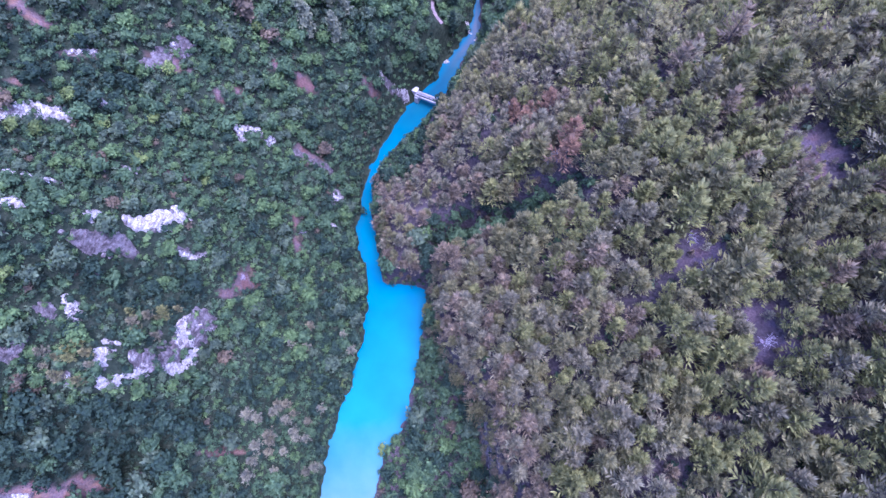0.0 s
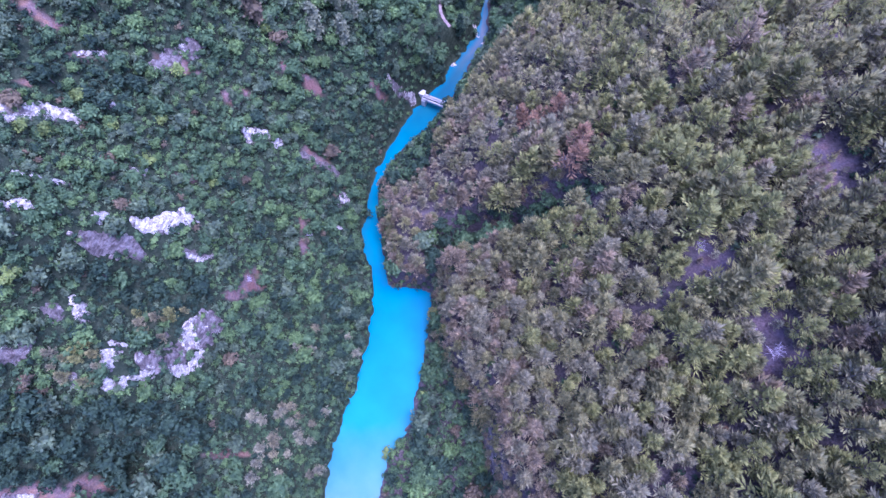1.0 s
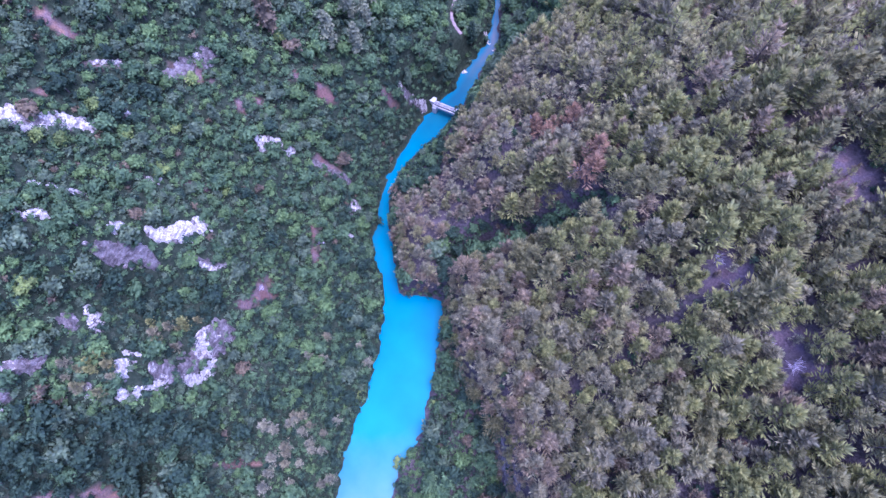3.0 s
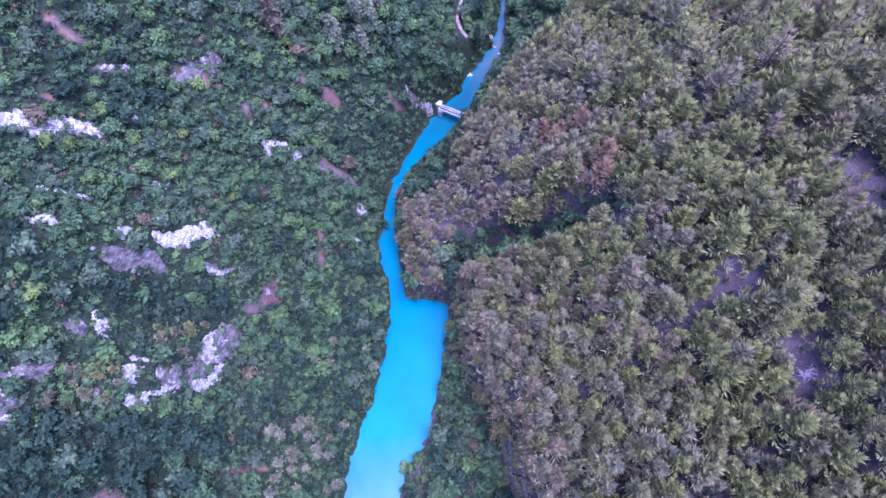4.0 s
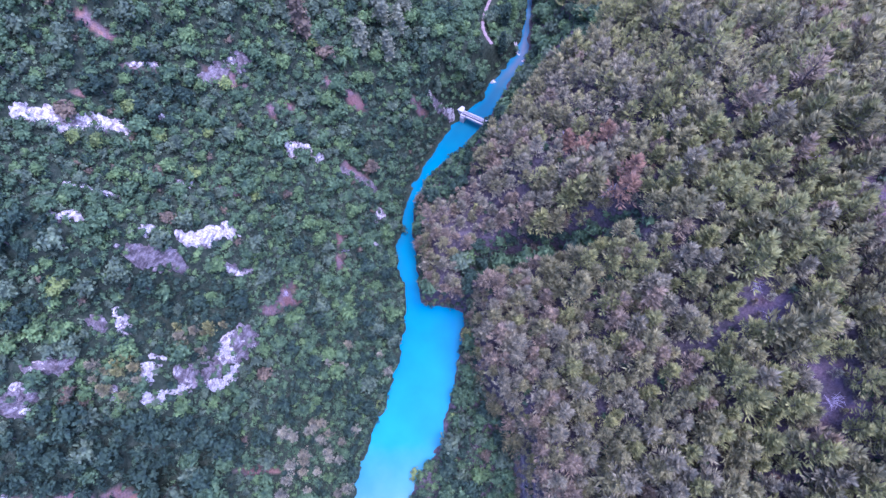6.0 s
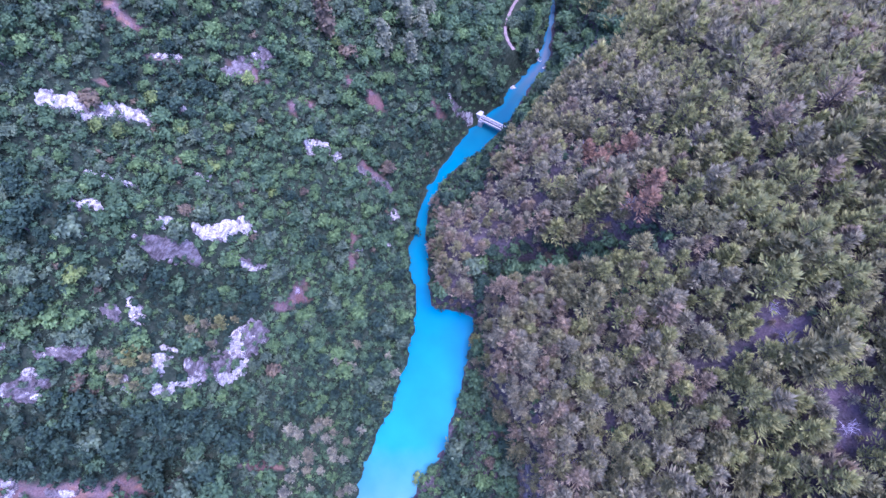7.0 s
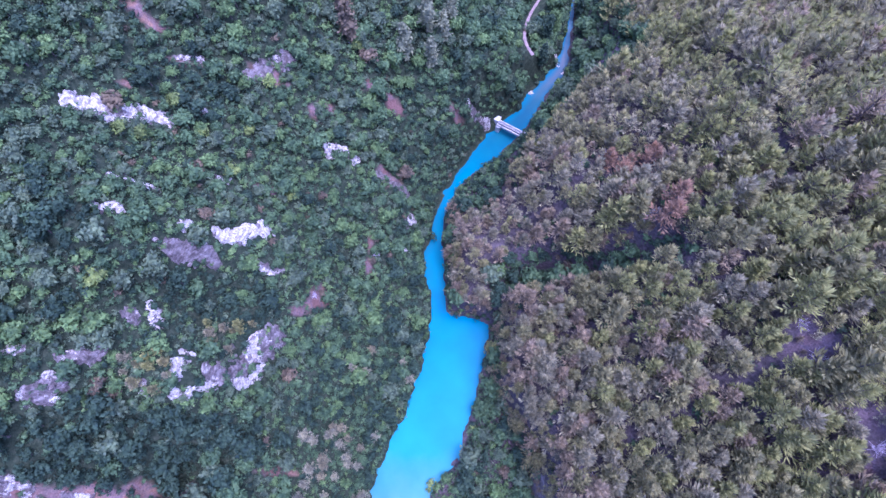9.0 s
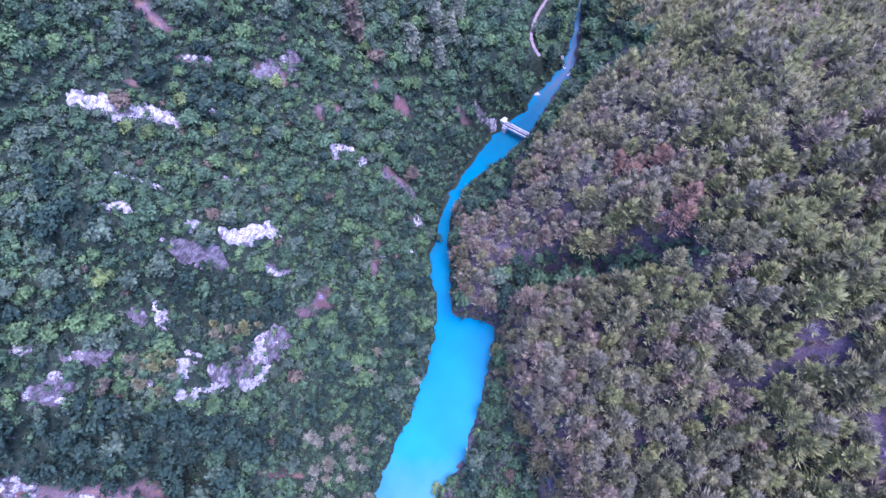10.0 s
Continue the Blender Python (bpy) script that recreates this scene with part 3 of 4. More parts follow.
def plant_pines():
    x, y, rng = scatter(-6, 156, -34, 190, 3.9, 101)
    keep = hillside(x, y) & (bank_distance(x, y) > np.where(y > 128, 7.0, np.where(y > 88, 15.0, 1.2))) & (bare_amount(x, y) < 0.7) & (bridge_distance(x, y) > 6) & (bridge_distance(x, y + 4) > 5) & in_woods(x, y) & ~in_gully(x, y)
    keep &= ~((y > 128) & (x < 66)) & ~((y < 30) & (x < np.interp(y, *zip(*CLIFF_FOOT)) + 0.7))
    clump = lattice(x, y, 9, 41)
    for rx, ry, r in ROCK_SPOTS:
        keep &= np.hypot(x - rx, y - ry) > 1.2
    near, far = [], []
    for px, py, cl in zip(x[keep], y[keep], clump[keep]):
        tone = rng.choice(4, p=(0.42, 0.24, 0.24, 0.10))
        if px > 66:
            tone = rng.choice(4, p=(0.40, 0.16, 0.38, 0.06))
        if px < 38 and py < 100:
            tone = rng.choice(4, p=(0.22, 0.38, 0.03, 0.37))
        if py > 75 and 40 < px < 66:
            tone = rng.choice(4, p=(0.58, 0.30, 0.08, 0.04))
        if (math.hypot((px - 52) / 1.7, py - 84) < 4.5 or math.hypot(px - 55, py - 62) < 5) and rng.rand() < 0.65:
            tone = 4
        size = rng.uniform(0.78, 1.42) * (1 + 0.3 * cl) * (0.75 if px < 22 else 1.0)
        row = (rng.randint(6), px, py, float(ground_height(px, py)) - 0.2, size, rng.uniform(0, 6.28), tone)
        (near if 40 < px < 100 and -25 < py < 48 and len(near) < 280 else far).append(row)
    # seedlings and dry bushes in the gaps and on the bare patches
    x, y, rng = scatter(24, 128, -30, 96, 3.0, 105)
    keep = hillside(x, y) & in_woods(x, y) & ~in_gully(x, y) & (bank_distance(x, y) > 6) & (rng.rand(len(x)) < np.where(bare_amount(x, y) > 0.5, 0.7, 0.25))
    far += [(rng.randint(6), px, py, float(ground_height(px, py)) - 0.2, rng.uniform(0.25, 0.45), rng.uniform(0, 6.28), rng.choice(6, p=(0.2, 0.25, 0.1, 0.25, 0.05, 0.15)))
            for px, py in zip(x[keep], y[keep])]
    x, y, rng = scatter(0, 60, -32, 100, 2.0, 103)
    slope = np.hypot(ground_height(x + 0.7, y) - ground_height(x - 0.7, y), ground_height(x, y + 0.7) - ground_height(x, y - 0.7)) / 1.4
    keep = hillside(x, y) & (slope > 1.9) & (bank_distance(x, y) > 0.6) & (bare_amount(x, y) < 0.7) & in_woods(x, y) & (y < 95) & ~in_gully(x, y)
    far += [(rng.randint(6), px, py, float(ground_height(px, py)) - 0.3, rng.uniform(0.4, 0.7), rng.uniform(0, 6.28), rng.choice(4, p=(0.25, 0.42, 0.03, 0.3)))
            for px, py in zip(x[keep], y[keep])]
    labels = ["olive-green young pine on the stony hillside", "grey-green young pine on the stony hillside",
              "yellow-green young pine on the stony hillside", "brownish drought-stressed pine on the stony hillside", "rust-red dying pine on the stony hillside"]
    plant_single("pine_tree", PINES, near, PINE, labels, "tree", "pines on the hillside")
    distant = [r for r in far if r[2] > 75 or r[4] < 0.7]
    far = [r for r in far if not (r[2] > 75 or r[4] < 0.7)]
    plant_joined("distant_pine_forest", LIGHT_PINES, distant, PINE, "dense young pine forest on the upper slopes", "forest")
    plant_joined("pine_forest", PINES, far, PINE, "dense young pine forest in olive, grey and brown greens", "forest")


def in_gully(x, y):
    return (x > 13) & (x < 61) & (np.abs(y - np.interp(x, (14, 22, 32, 44, 60), (57, 58.5, 60, 57, 53.5))) < np.interp(x, (14, 25, 40, 60), (7.5, 7, 5.5, 4)))


def leaf_tone(px, py, tn, dn, rng):
    p = np.array([0.42, 0.07 + 0.5 * max(dn - 0.1, 0), 0.24 + 0.35 * max(tn, 0), 0.22 - 0.1 * dn, 0.01])
    # shaded hollows: mostly dark leaves, so the shade sits in the leaf colour
    if math.hypot(px + 75, (py - 98) * 1.4) < 13 or math.hypot(px + 63, (py - 41) * 1.6) < 12 or math.hypot(px + 90, (py - 50) * 1.6) < 10:
        p = np.array([0.25, 0.62, 0.02, 0.1, 0.01])
    elif abs(px + 55) < 28 and 68 < py < 96:
        p = np.array([0.46, 0.08, 0.30, 0.14, 0.02])
    elif px < -82:
        p = np.array([0.36, 0.14, 0.2, 0.29, 0.01])
    # the deep south-west gully has its shade put into the tone likewise
    if py < 12 and px < -55:
        p = np.array([0.14, 0.72, 0.0, 0.14, 0.0])
    elif -46 < px < -12 and -15 < py < 48:
        p = np.array([0.56, 0.28, 0.12, 0.04, 0.0]) if px < -28 else np.array([0.48, 0.40, 0.04, 0.08, 0.0])
    elif py > 130 and px > 0:
        p = np.array([0.5, 0.22, 0.12, 0.16, 0.0])
    elif -20 < px < 0 and 54 < py < 118:
        p = np.array([0.45, 0.34, 0.07, 0.12, 0.02])
    elif px > 0:
        p = np.array([0.42, 0.38, 0.05, 0.13, 0.02])
    p = np.maximum(p, 0)
    return rng.choice(5, p=p / p.sum())


def leafy_ground(x, y, gap, clear, bare=0.5):
    d = bank_distance(x, y)
    shelf = hillside(x, y) & (in_gully(x, y) | ((y < 92) & (d < 3.5)) | ((y > 84) & (d < 15.5)) | ((y < 40) & (x < np.interp(y, *zip(*CLIFF_FOOT)) + 2.0)) | ((y > 126) & (x < 68)))
    keep = (~hillside(x, y) | shelf) & (d > gap + np.where((y > 95) & (y < 134) & ~hillside(x, y), clear, 0)) & (bare_amount(x, y) < bare) & (road_distance(x, y) > 2.0) & (road_distance(x, y + 2.5) > 2.2) & (road_distance(x + 1, y + 5) > 2.2) & (bridge_distance(x, y) > 3) & (bridge_distance(x, y + 3) > 3) & in_woods(x, y)
    for rx, ry, r in ROCK_SPOTS:
        keep &= np.hypot(x - rx, y - ry) > r
    return keep


def nose_top(x, y):
    """The dry knolls above the limestone walls, where small pines stand."""
    return math.hypot(x + 75, y - 20.5) < 5.5 or math.hypot((x + 60) / 1.6, y - 33) < 4.5


def plant_broadleaves():
    labels = ["green broadleaved shrub tree on the slope", "dark blue-green broadleaved tree, gully shade partly in its leaf colour", "bright yellow-green broadleaved tree on the slope",
              "grey-green broadleaved tree on the slope", "russet brown half-bare shrub on the slope"]
    near, far, needle = [], [], []
    x, y, rng = scatter(-124, 76, -34, 216, 4.0, 202)
    keep = leafy_ground(x, y, 1.0, 2.6) & (rng.rand(len(x)) < 0.85) & ~(hillside(x, y) & (y > 88) & (y < 130) & (bank_distance(x, y) < 3.2))
    tn, dn = lattice(x, y, 14, 31), lattice(x, y, 22, 32)
    for px, py, a, b in zip(x[keep], y[keep], tn[keep], dn[keep]):
        z = float(ground_height(px, py)) - 0.2
        if -48 < px < -14 and -15 < py < 45 and rng.rand() < (0.65 if py < 11 else 0.2 if px > -29 else 0.05):
            needle.append((rng.randint(6), px, py, z, rng.uniform(0.5, 0.75), rng.uniform(0, 6.28), rng.choice([1, 5, 5, 1])))
            continue
        if nose_top(px, py):
            continue
        size = rng.choice([0.65, 0.85, 1.05, 1.4]) * rng.uniform(0.85, 1.15) * (1.4 if py < 12 and px < -55 else 1.25 if px > 0 else 1.0) * (0.7 if px > 0 and 88 < py < 128 else 1.0)
        row = (rng.randint(6), px, py, z, size, rng.uniform(0, 6.28), leaf_tone(px, py, a, b, rng))
        (near if -90 < px < -40 and -12 < py < 75 and len(near) < 290 else far).append(row)
    x, y, rng = scatter(-84, -50, 12, 42, 2.5, 207)
    for px, py in zip(x, y):
        clear = all(math.hypot(px - rx, py - ry) > 0.9 for rx, ry, r in ROCK_SPOTS)
        if nose_top(px, py) and clear and rng.rand() < 0.8:
            needle.append((rng.randint(6), px, py, float(ground_height(px, py)) - 0.2, rng.uniform(0.36, 0.58), rng.uniform(0, 6.28), rng.choice([1, 0, 1, 2])))
    plant_single("broadleaf_tree", BIG, near, LEAF, labels, "tree", "trees on the slope")
    plant_joined("broadleaf_forest", BIG, far, LEAF, "dense green broadleaved forest on steep slopes", "forest")
    plant_single("pine_tree", PINES, needle, PINE, ["small olive pine on a dry knoll", "small grey pale-tipped pine among shrubs", "small yellow-green pine on a dry knoll", "small brown pale-tipped pine among shrubs", "", "small pale grey pine among shrubs"],
                 "tree", "small pines on the river slope")
    x, y, rng = scatter(-118, 74, -30, 210, 1.95, 203)
    keep = leafy_ground(x, y, 0.15, 0.3, 0.8) & ~((y < 11) & (x < -58) & (rng.rand(len(x)) < 0.35))
    tn, dn = lattice(x, y, 9, 31), lattice(x, y, 22, 32)
    rows = [(rng.randint(6), px, py, float(ground_height(px, py)) - 0.2, rng.choice([0.6, 0.75, 0.9, 1.05]) * rng.uniform(0.85, 1.2), rng.uniform(0, 6.28), leaf_tone(px, py, a, b, rng))
            for px, py, a, b in zip(x[keep], y[keep], tn[keep], dn[keep])]
    x, y, rng = scatter(-118, 20, -30, 200, 2.0, 204)
    slope = np.hypot(ground_height(x + 0.7, y) - ground_height(x - 0.7, y), ground_height(x, y + 0.7) - ground_height(x, y - 0.7)) / 1.4
    keep = leafy_ground(x, y, 0.4, 0.3, 0.6) & (slope > 1.25) & (rng.rand(len(x)) < np.clip(slope - 0.8, 0, 1))
    tn, dn = lattice(x, y, 9, 31), lattice(x, y, 22, 32)
    rows += [(rng.randint(6), px, py, float(ground_height(px, py)) - 0.2, rng.uniform(0.5, 1.0), rng.uniform(0, 6.28), leaf_tone(px, py, a, b, rng))
             for px, py, a, b in zip(x[keep], y[keep], tn[keep], dn[keep])]
    x, y, rng = scatter(22, 130, -30, 150, 3.4, 208)
    keep = hillside(x, y) & in_woods(x, y) & (bank_distance(x, y) > 5) & (bare_amount(x, y) < 0.4) & (rng.rand(len(x)) < 0.6)
    rows += [(rng.randint(6), px, py, float(ground_height(px, py)) - 0.2, rng.uniform(0.6, 1.2), rng.uniform(0, 6.28), rng.choice(4, p=(0.35, 0.4, 0.05, 0.2))) for px, py in zip(x[keep], y[keep])]
    plant_joined("scrub", SMALL, rows, LEAF, "low dense green scrub covering the slopes", "scrub")


# ---- rock outcrops ----
def rock_shape(seed):
    """A weathered limestone block with ledges and broken faces."""
    bm = bmesh.new()
    bmesh.ops.create_icosphere(bm, subdivisions=3, radius=1.0)
    off = Vector((seed * 7.3, seed * 3.1, seed * 1.7))
    for v in bm.verts:
        d = v.co.normalized()
        r = 1.0 + 0.35 * noise.noise(d * 1.3 + off) + 0.22 * noise.noise(d * 3.1 + off) + 0.10 * noise.noise(d * 7 + off)
        p = Vector([math.copysign(abs(c) ** 0.72, c) for c in d]) * r
        ledge = round(p.z * 4) / 4
        p.z = p.z * 0.45 + ledge * 0.55
        v.co = p
    me = bpy.data.meshes.new("rock")
    bm.to_mesh(me)
    bm.free()
    me.materials.append(ROCK)
    return me


ROCKS = [rock_shape(k + 1) for k in range(6)]
# rock outcrops: the run of an outcrop on the plan, the size of its beds, what it is, and how much of it is freshly broken white stone
UPPER_CRAGS = [
    ([(-60.5, 106.8), (-56.4, 111.9), (-50.8, 116.9)], 1.5, "mauve weathered crag among trees, white at its upper end", 0.25),
    ([(-78.8, 106.7), (-75.1, 108.0), (-71.5, 107.6)], 0.8, "thin pale ledge above a dark hollow", 0.5),
    ([(-93.5, 82.7), (-89.2, 82.7), (-84.9, 85.2), (-78.9, 88.1)], 1.9, "long ledge of white limestone above the scrub", 0.6),
    ([(-82.7, 54.7), (-79.7, 56.3)], 1.2, "small flat ledge of pale limestone", 0.8),
    ([(-83.5, 64.7), (-80.4, 64.9), (-77.9, 64.4), (-75.7, 64.4)], 0.7, "scattered pale stones among shrubs", 0.6),
    ([(-63.3, 56.8), (-58.2, 59.1), (-53.9, 62.3)], 1.55, "bright white limestone crag on the slope", 1.0),
    ([(-56.8, 53.4), (-54.1, 52.0), (-50.2, 51.8)], 1.1, "grey weathered limestone band below a crag", 0.35),
    ([(-71.9, 49.1), (-69.0, 51.1), (-65.2, 51.7)], 1.7, "grey weathered limestone crag", 0.3),
    ([(-69.0, 57.6), (-68.5, 53.5)], 0.8, "pale broken limestone rib", 0.7),
    ([(-77.0, 18.1), (-77.2, 15.4)], 0.9, "grey limestone cliff corner under trees", 0.5),
]
CLIFF_NOSE = [
    ([(-70.9, 16.0), (-69.2, 14.9), (-66.9, 16.0), (-64.9, 18.5)], 1.1, "overhanging white limestone cliff edge", 0.75),
    ([(-69.1, 25.9), (-71.0, 23.5), (-69.6, 19.1)], 1.15, "bright white limestone slab on the cliff top", 1.0),
    ([(-64.4, 21.9), (-62.1, 23.0), (-59.1, 26.6), (-55.7, 31.2), (-52.4, 35.9)], 2.0, "streaked mauve and white limestone wall", 0.4),
    ([(-61.0, 19.7), (-58.2, 23.4), (-55.8, 27.7)], 1.0, "white foot of a streaked limestone wall", 0.6),
    ([(-77.4, 37.6), (-75.3, 33.3), (-74.3, 30.9)], 0.75, "white-edged brown rock slab under dry grass", 0.5),
    ([(-80.4, 34.8), (-78.4, 31.3)], 0.9, "dry brown rock slab among trees", 0.15),
    ([(-90.4, 21.3), (-86.7, 23.1), (-83.3, 24.0)], 1.5, "mauve-grey limestone ledge among trees", 0.4),
    ([(-98.7, 13.0), (-95.0, 14.5), (-91.9, 17.3)], 1.5, "mauve-grey limestone ledge among trees", 0.4),
    ([(-66.2, 74.2), (-64.1, 74.1)], 1.0, "small pale boulder in the scrub", 0.8),
    ([(-40.4, 94.6), (-36.0, 95.1), (-32.3, 94.1)], 1.6, "pale pink limestone slab", 0.7),
]
RIVER_ROCKS = [
    ([(-25.7, 93.6), (-20.7, 92.3), (-16.2, 91.8)], 1.1, "mauve rock band above the river", 0.3),
    ([(-14.0, 85.5), (-16.2, 78.6)], 1.0, "pale rib of rock above the river", 0.45),
    ([(-18.6, 71.3), (-15.7, 71.6)], 0.9, "small white outcrop above the river", 0.7),
    ([(26.4, -3.4), (28.1, -10.5), (30.0, -19.4)], 1.3, "mauve rock lip of the river cliff", 0.15),
    ([(6.0, 127.2), (9.2, 128.9), (12.5, 130.0), (16.2, 131.2)], 0.8, "mauve and white rubble bank beside the footbridge", 0.42),
    ([(46.6, 168.2), (48.4, 164.7), (49.0, 160.1)], 1.1, "white boulders along the stream", 0.9),
    ([(34.9, 149.8), (36.7, 149.3)], 1.1, "pink boulder at the water's edge", 0.5),
    ([(52.2, 63.6), (54.2, 65.1), (56.2, 64.6)], 0.7, "white stones among pines", 0.8),
    ([(-70.7, 93.2), (-72.0, 93.9)], 0.7, "small white boulder above the scrub", 0.8),
    ([(-105.5, -5.0), (-103.0, -7.4)], 1.8, "pale pink rock at the rim of a gully", 0.5),
    ([(-96.8, -8.8), (-92.9, -9.2)], 1.1, "pale pink rock at the rim of a gully", 0.5),
    ([(-100.9, 22.0), (-96.9, 23.9)], 0.9, "pale stones on the slope", 0.6),
]
OUTCROPS = UPPER_CRAGS + CLIFF_NOSE + RIVER_ROCKS


def ledge_mesh(run, size, seed):
    """A broken limestone ledge that follows its run over the ground: stepped beds, cracks and a ragged outline."""
    pts = np.array(run, float)
    seg = np.linalg.norm(np.diff(pts, axis=0), axis=1)
    along = np.concatenate([[0], np.cumsum(seg)])
    pad = size * 0.9
    u = np.arange(-pad, along[-1] + pad, 0.28)
    cx, cy = np.interp(u, along, pts[:, 0]), np.interp(u, along, pts[:, 1])
    over = np.where(u < 0, u, np.where(u > along[-1], u - along[-1], 0))
    d0, d1 = (pts[1] - pts[0]) / seg[0], (pts[-1] - pts[-2]) / seg[-1]
    cx, cy = cx + over * np.where(u < 0, d0[0], d1[0]), cy + over * np.where(u < 0, d0[1], d1[1])
    wx, wy = np.gradient(cx), np.gradient(cy)
    n = np.hypot(wx, wy)
    sx, sy = -wy / n, wx / n
    v = np.arange(-1.9, 1.91, 0.28 / size) * size
    x, y = cx[:, None] + sx[:, None] * v, cy[:, None] + sy[:, None] * v
    fall = 1 - (v / (1.45 * size)) ** 2 - (over[:, None] / pad) ** 2
    fall = fall + 0.7 * lattice(x, y, 2.6 * size ** 0.5, seed) + 0.7 * lattice(x, y, 1.1, seed + 1) + 0.3 * lattice(x, y, 0.5, seed + 2)
    rise = size * np.clip(fall, -0.8, 0.9) * 0.9
    # beds: the slope is cut into treads and steep risers, at heights that wander along the run
    z = ground_height(x, y) + rise + 0.3 * lattice(x, y, 1.4, seed + 4)
    step = 0.9 + 0.35 * size
    shift = 1.3 * lattice(x, y, 2.6, seed + 5)
    k = np.floor((z + shift) / step)
    f = (z + shift) / step - k
    bedded = (k + np.clip((f - 0.5) / 0.45, 0, 1)) * step - shift
    z = np.where(rise > 0, bedded * 0.65 + z * 0.35, z) + 0.28 * lattice(x, y, 0.75, seed + 3) - 0.1
    rows, cols = x.shape
    i, j = np.meshgrid(np.arange(cols - 1), np.arange(rows - 1))
    q = (j * cols + i).ravel()
    shown = (rise[:-1, :-1] > -0.25).ravel()
    return x, y, z, np.stack([q, q + 1, q + cols + 1, q + cols], 1)[shown], rise


def build_outcrops():
    rng = np.random.RandomState(77)
    for number, (run, size, label, white) in enumerate(OUTCROPS):
        base = new("rock_outcrop")
        cx, cy = run[len(run) // 2]
        base.location = (cx, cy, float(ground_height(cx, cy)))
        tagged(base, label, "rock", "limestone outcrops")
        x, y, z, quads, rise = ledge_mesh(run, size, 200 + number * 7)
        me = mesh_from("ledge", np.stack([x.ravel() - cx, y.ravel() - cy, z.ravel() - base.location.z], 1), quads, [ROCK])
        at = me.attributes.new("fresh", "FLOAT", "POINT")
        broken = white + 0.25 * lattice(x, y, 3.2, 300 + number) + 0.12 * lattice(x, y, 1.1, 340 + number)
        at.data.foreach_set("value", broken.ravel().astype(np.float32))
        part_mesh("ledge", me, base)
        shown = rise > 0.25
        for px, py in zip(x[shown][::9], y[shown][::9]):
            ROCK_SPOTS.append((px, py, 0.55))
        for k in range(3 + int(size * 2)):
            (ax, ay), (bx, by) = run[rng.randint(len(run))], run[rng.randint(len(run))]
            t = rng.rand()
            bx, by = ax + (bx - ax) * t + rng.uniform(-1.3, 1.3) * size, ay + (by - ay) * t + rng.uniform(-1.3, 1.3) * size
            s = 0.45 * size * rng.uniform(0.5, 1.2)
            ob = new("rock", ROCKS[rng.randint(6)])
            ob.parent = base
            m = Matrix.LocRotScale((bx, by, float(ground_height(bx, by)) + 0.3 * s), Euler((rng.uniform(-0.2, 0.2), rng.uniform(-0.2, 0.2), rng.uniform(0, 6))),
                                   (s * 1.25, s * 0.85, s * rng.uniform(0.6, 1.0)))
            ob.matrix_local = Matrix.Translation(-base.location) @ m


# ---- footbridge, track ----
def build_bridge():
    a, b, z = Vector((19.9, 132.0, 0)), Vector((31.2, 125.2, 0)), 4.0
    way = math.atan2(b.y - a.y, b.x - a.x)
    length = (b - a).length
    base = new("footbridge")
    base.matrix_world = Matrix.Translation((*((a + b) / 2).to_2d(), 0)) @ Matrix.Rotation(way, 4, "Z")
    tagged(base, "white concrete footbridge with solid parapets across the river", "bridge")

    def piece(name, size, place, mat, bevel=0.04, label=""):
        bm = bmesh.new()
        box(bm, size, place, 0, bevel)
        return part(name, bm, mat, base, label)

    piece("deck", (length, 2.6, 0.35), (0, 0, z - 0.18), CONCRETE)
    for side in (-1, 1):
        piece("parapet", (length + 0.4, 0.4, 0.75), (0, side * 1.15, z + 0.37), CONCRETE, label="white solid parapet")
        piece("beam", (length, 0.3, 0.6), (0, side * 0.8, z - 0.65), CONCRETE)
    piece("walkway", (length - 0.2, 1.5, 0.03), (0, 0, z + 0.02), DARK, 0.0, "dark strip of walkway")
    piece("pipe", (length, 0.28, 0.28), (0, 0.25, z + 0.2), CONCRETE, 0.08, "pale water pipe along the walkway")
    for x in (-length / 2 + 0.6, length / 2 - 0.6):
        piece("abutment", (1.8, 3.4, 5.2), (x, 0, z - 2.95), CONCRETE)
    piece("landing", (2.6, 3.6, 0.4), (length / 2 + 0.9, 0, z - 0.1), CONCRETE, label="pale landing slab at the bank")
    for side in (-1, 1):
        piece("post", (0.4, 0.4, 1.9), (length / 2 - 0.1, side * 1.15, z + 0.95), DARK, label="dark gate post")
        piece("post", (0.3, 0.3, 1.5), (-length / 2 + 2.2, side * 1.15, z + 0.75), DARK, label="dark gate post")
        piece("post", (0.35, 0.35, 1.2), (length / 2 + 1.9, side * 1.5, z + 0.6), CONCRETE)
    hut = new("pump_hut")
    hut.matrix_world = Matrix.Translation((19.6, 133.9, 0)) @ Matrix.Rotation(way, 4, "Z")
    tagged(hut, "small white concrete hut at the end of the footbridge", "hut")
    bm = bmesh.new()
    box(bm, (2.2, 2.2, 4.6), (0, 0, 2.3), 0, 0.06)
    part("wall", bm, CONCRETE, hut)
    bm = bmesh.new()
    box(bm, (2.5, 2.5, 0.2), (0, 0, 4.7), 0, 0.05)
    part("roof", bm, CONCRETE, hut, "flat pale roof slab")
    bm = bmesh.new()
    box(bm, (0.08, 0.9, 1.7), (1.12, 0, 3.6), 0, 0.01)
    part("door", bm, DARK, hut, "dark metal door")


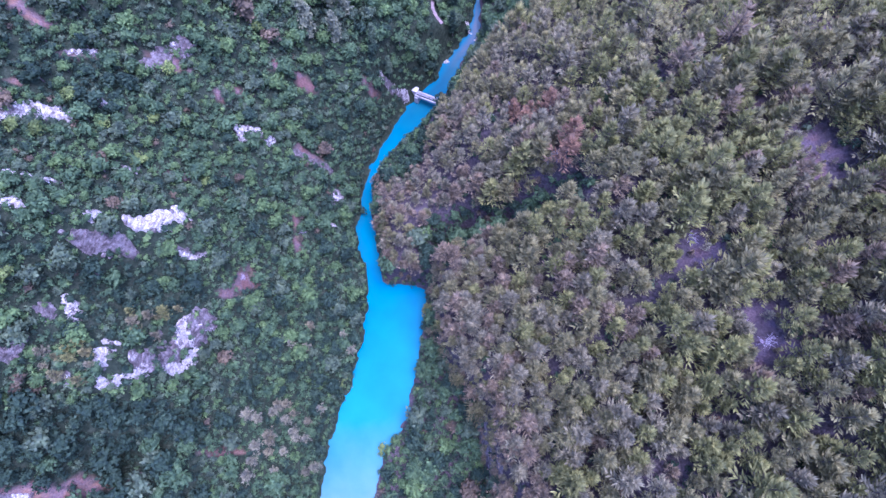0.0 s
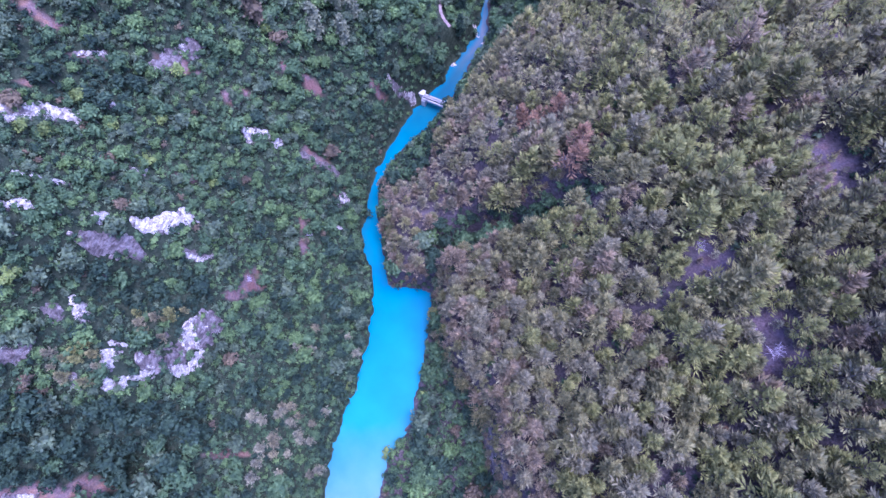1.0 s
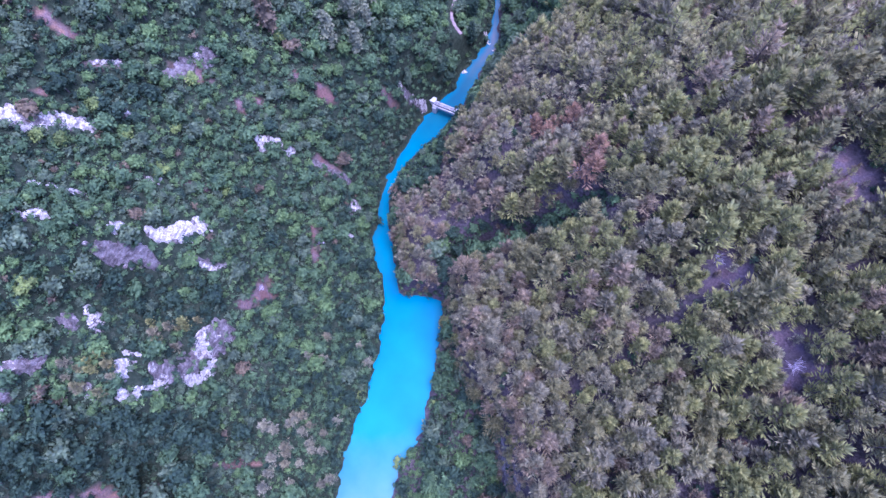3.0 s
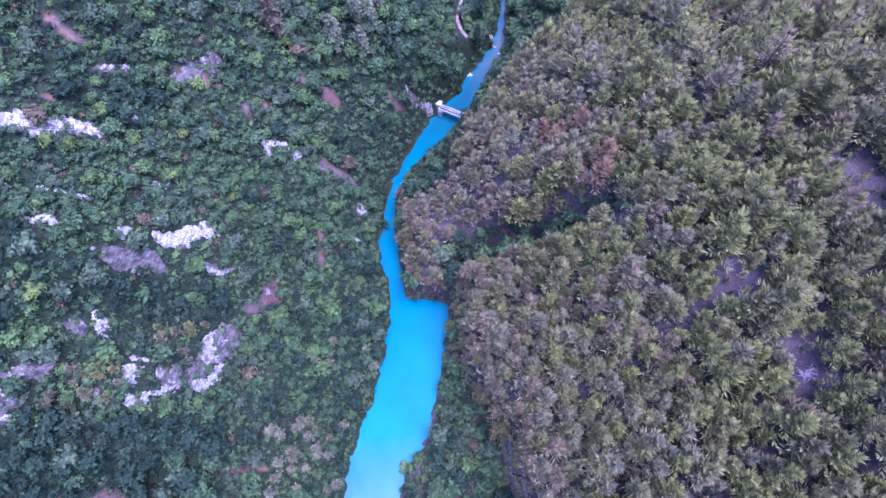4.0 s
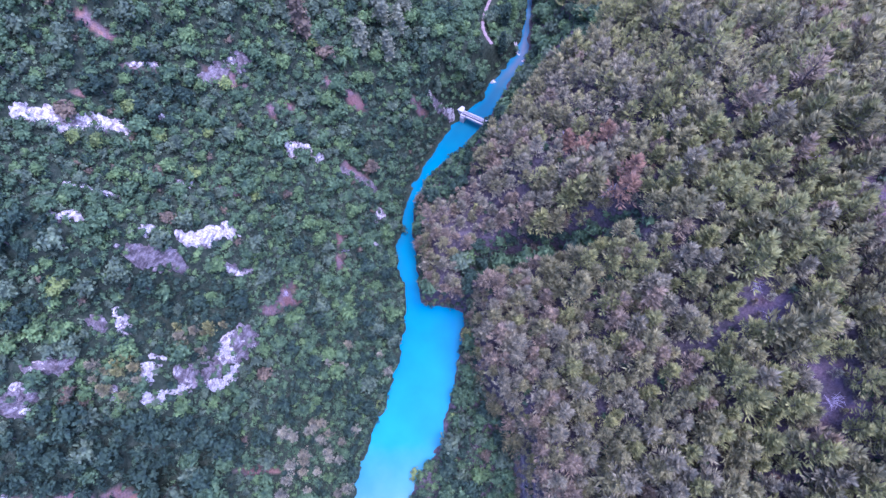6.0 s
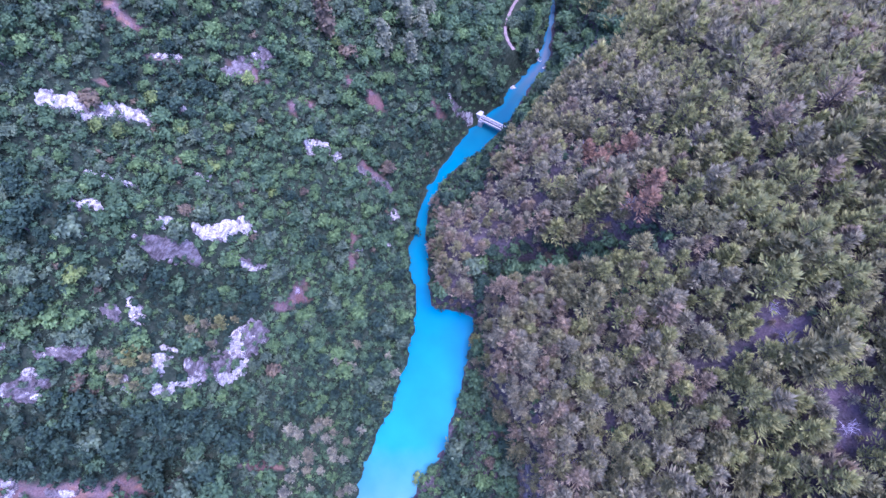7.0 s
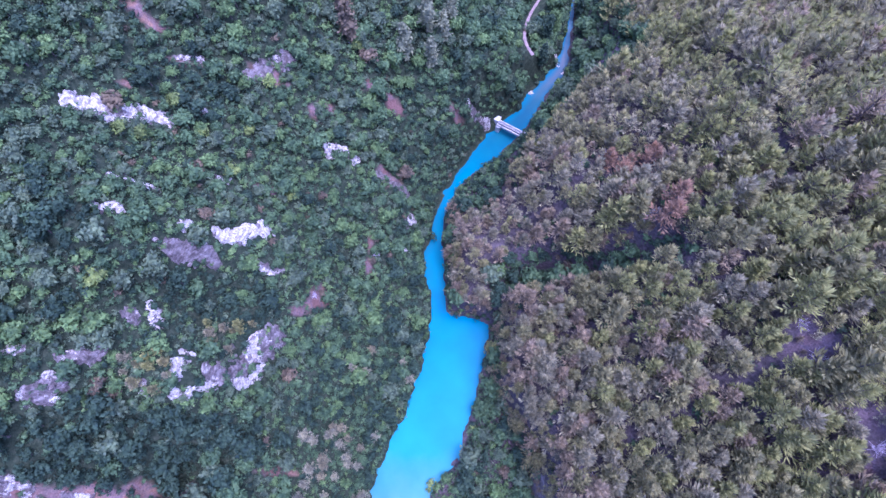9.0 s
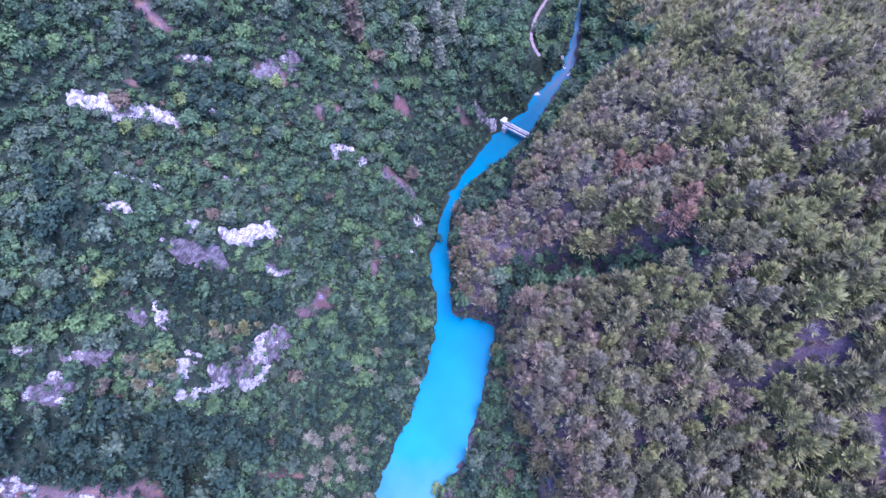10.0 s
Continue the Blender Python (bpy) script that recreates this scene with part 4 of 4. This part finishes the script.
def build_road():
    pts = []
    for (ax, ay), (bx, by) in zip(ROAD, ROAD[1:]):
        for k in range(8):
            pts.append((ax + (bx - ax) * k / 8, ay + (by - ay) * k / 8))
    pts = np.array(pts)
    for _ in range(6):
        pts[1:-1] = (pts[:-2] + 2 * pts[1:-1] + pts[2:]) / 4
    way = np.gradient(pts, axis=0)
    way /= np.linalg.norm(way, axis=1, keepdims=True)
    side = np.stack([-way[:, 1], way[:, 0]], 1)
    cols = np.linspace(-0.62, 0.62, 7)
    grid = pts[:, None] + side[:, None] * cols[None, :, None] * (1 + 0.15 * np.sin(np.arange(len(pts)) * 1.3))[:, None, None]
    middle = ground_height(pts[:, 0], pts[:, 1])
    edge = ground_height(grid[..., 0], grid[..., 1]).max(axis=1)
    middle = np.maximum(middle, edge)
    for _ in range(12):
        middle[1:-1] = np.maximum(middle[1:-1], (middle[:-2] + 2 * middle[1:-1] + middle[2:]) / 4)
    z = middle[:, None] + 0.25 - 0.08 * np.abs(cols)[None]
    n = len(cols)
    i, j = np.meshgrid(np.arange(n - 1), np.arange(len(pts) - 1))
    q = (j * n + i).ravel()
    me = mesh_from("road", np.concatenate([grid, z[..., None]], -1).reshape(-1, 3), np.stack([q, q + 1, q + n + 1, q + n], 1), [DIRT], smooth=True)
    tagged(new("road", me), "pale pink dirt track winding along the valley side", "track", kind="structure")


build_outcrops()
build_bridge()
build_road()
plant_pines()
plant_broadleaves()

# ---- single trees that stand out ----
tall_rows = [(k % 3, x, y, float(ground_height(x, y)) - 0.3, size, k * 1.3, t) for k, (x, y, size, t) in enumerate([
    (-16.1, 131.9, 1.6, 5), (-8.6, 140.1, 1.7, 5), (-0.9, 145.7, 1.5, 5), (-3.2, 138.5, 1.4, 5), (-7.2, 130.5, 1.3, 5), (5.6, 132.8, 0.9, 3), (-33.3, 129.5, 1.6, 4), (-34.9, 134.8, 1.4, 4),
    (-28.9, 127.5, 0.9, 3), (-42, 102.5, 0.8, 3), (-50.3, 97, 0.8, 3), (9.6, 130.4, 0.9, 3), (45, 174, 1.1, 2), (38.5, 158, 1.2, 1), (41, 168, 1.2, 1), (58, 190, 1.1, 1)])]
plant_single("tall_tree", POPLARS, tall_rows, LEAF, ["", "tall dark green tree beside the stream", "tall yellow-green tree beside the stream",
             "tall pale grey-green columnar tree standing above the scrub", "tall brownish columnar tree standing above the scrub", "tall pale columnar tree standing above the scrub"], "tree", "tall trees in the valley")
yellow_rows = [(k % 6, x, y, float(ground_height(x, y)) - 0.2, s, k * 1.1, 6) for k, (x, y, s) in enumerate([
(-76.9, 92.8, 1.1), (-81, 79.3, 1.0), (-62.9, 77.2, 1.1), (-70.2, 86, 0.9), (-31.2, 128.3, 1.2), (-59.9, 91, 0.9), (-84.9, 79.1, 1.0), (-54.9, 106.5, 1.1), (-83.3, 39.8, 1.3), (-49.8, 75.6, 0.9)])]
yellow_rows += [(k, x, y, float(ground_height(x, y)) - 0.2, size, k * 2.1, 4) for k, (x, y, size) in enumerate([(-84.5, 17.2, 0.9), (-82.6, 15.6, 0.8), (-85.8, 15.4, 0.7), (-27, 64, 0.7)])]
plant_single("broadleaf_tree", BIG, yellow_rows, LEAF, [""] * 4 + ["red-brown leafed tree below a rock ledge", ""] + ["yellow-green tree standing out among darker scrub"], "tree", "trees on the slope")
twig_rows = [(k % 3, x, y, float(ground_height(x, y)) - 0.1, s, k * 1.7, 0) for k, (x, y, s) in enumerate([
    (36, -2, 1.2), (38, -3.5, 0.9), (81, 22, 1.2), (83, 20.5, 1.0), (79, 30, 0.9), (79.5, 36, 0.9), (85, 10, 1.1), (88, 3.5, 1.1), (63.5, 12, 0.9), (48, 90, 1.0),
    (55, 62.5, 0.8), (97, 60, 1.1), (31, -8, 1.0), (33, -4.5, 0.9), (41, 88, 0.9), (-44, 49, 0.8), (-33, 129, 0.9), (-26, 66, 0.7), (134, 126, 1.2)])]
plant_single("bare_shrub", TWIGS, twig_rows, [TWIG], ["leafless pale mauve shrub on bare soil"], "shrub", "leafless shrubs")
bank_rows = [(k % 6, x, y, max(float(ground_height(x, y)), -0.2) - 0.2, s, k * 0.9, 6) for k, (x, y, s) in enumerate([
    (-6.5, -7, 1.2), (-5.2, -8.5, 1.0), (-7.2, -9.5, 0.9), (-18.6, 14.5, 0.9), (-17.6, 16.8, 0.8), (-19.6, 11.8, 0.7), (10.2, 17, 1.1), (7.5, 10.5, 1.0)])]
bank_rows += [(3, -6.9, 81.6, -0.3, 1.3, 0.4, 1), (1, 0.5, 51.2, 0.1, 0.9, 1.0, 4), (4, 3.4, 51.3, 0.1, 1.0, 2.0, 4), (2, 6.4, 51.4, 0.2, 0.9, 3.0, 4), (5, 9.5, 51.6, 0.2, 0.9, 0.2, 0)]
plant_single("bank_shrub", SMALL, bank_rows, LEAF, ["green shrub at the water's edge", "dark green bush standing in the river channel", "yellow-green shrub at the water's edge", "",
             "russet shrub at the water's edge", "", "yellow-green shrub at the water's edge"], "shrub", "shrubs on the river bank")
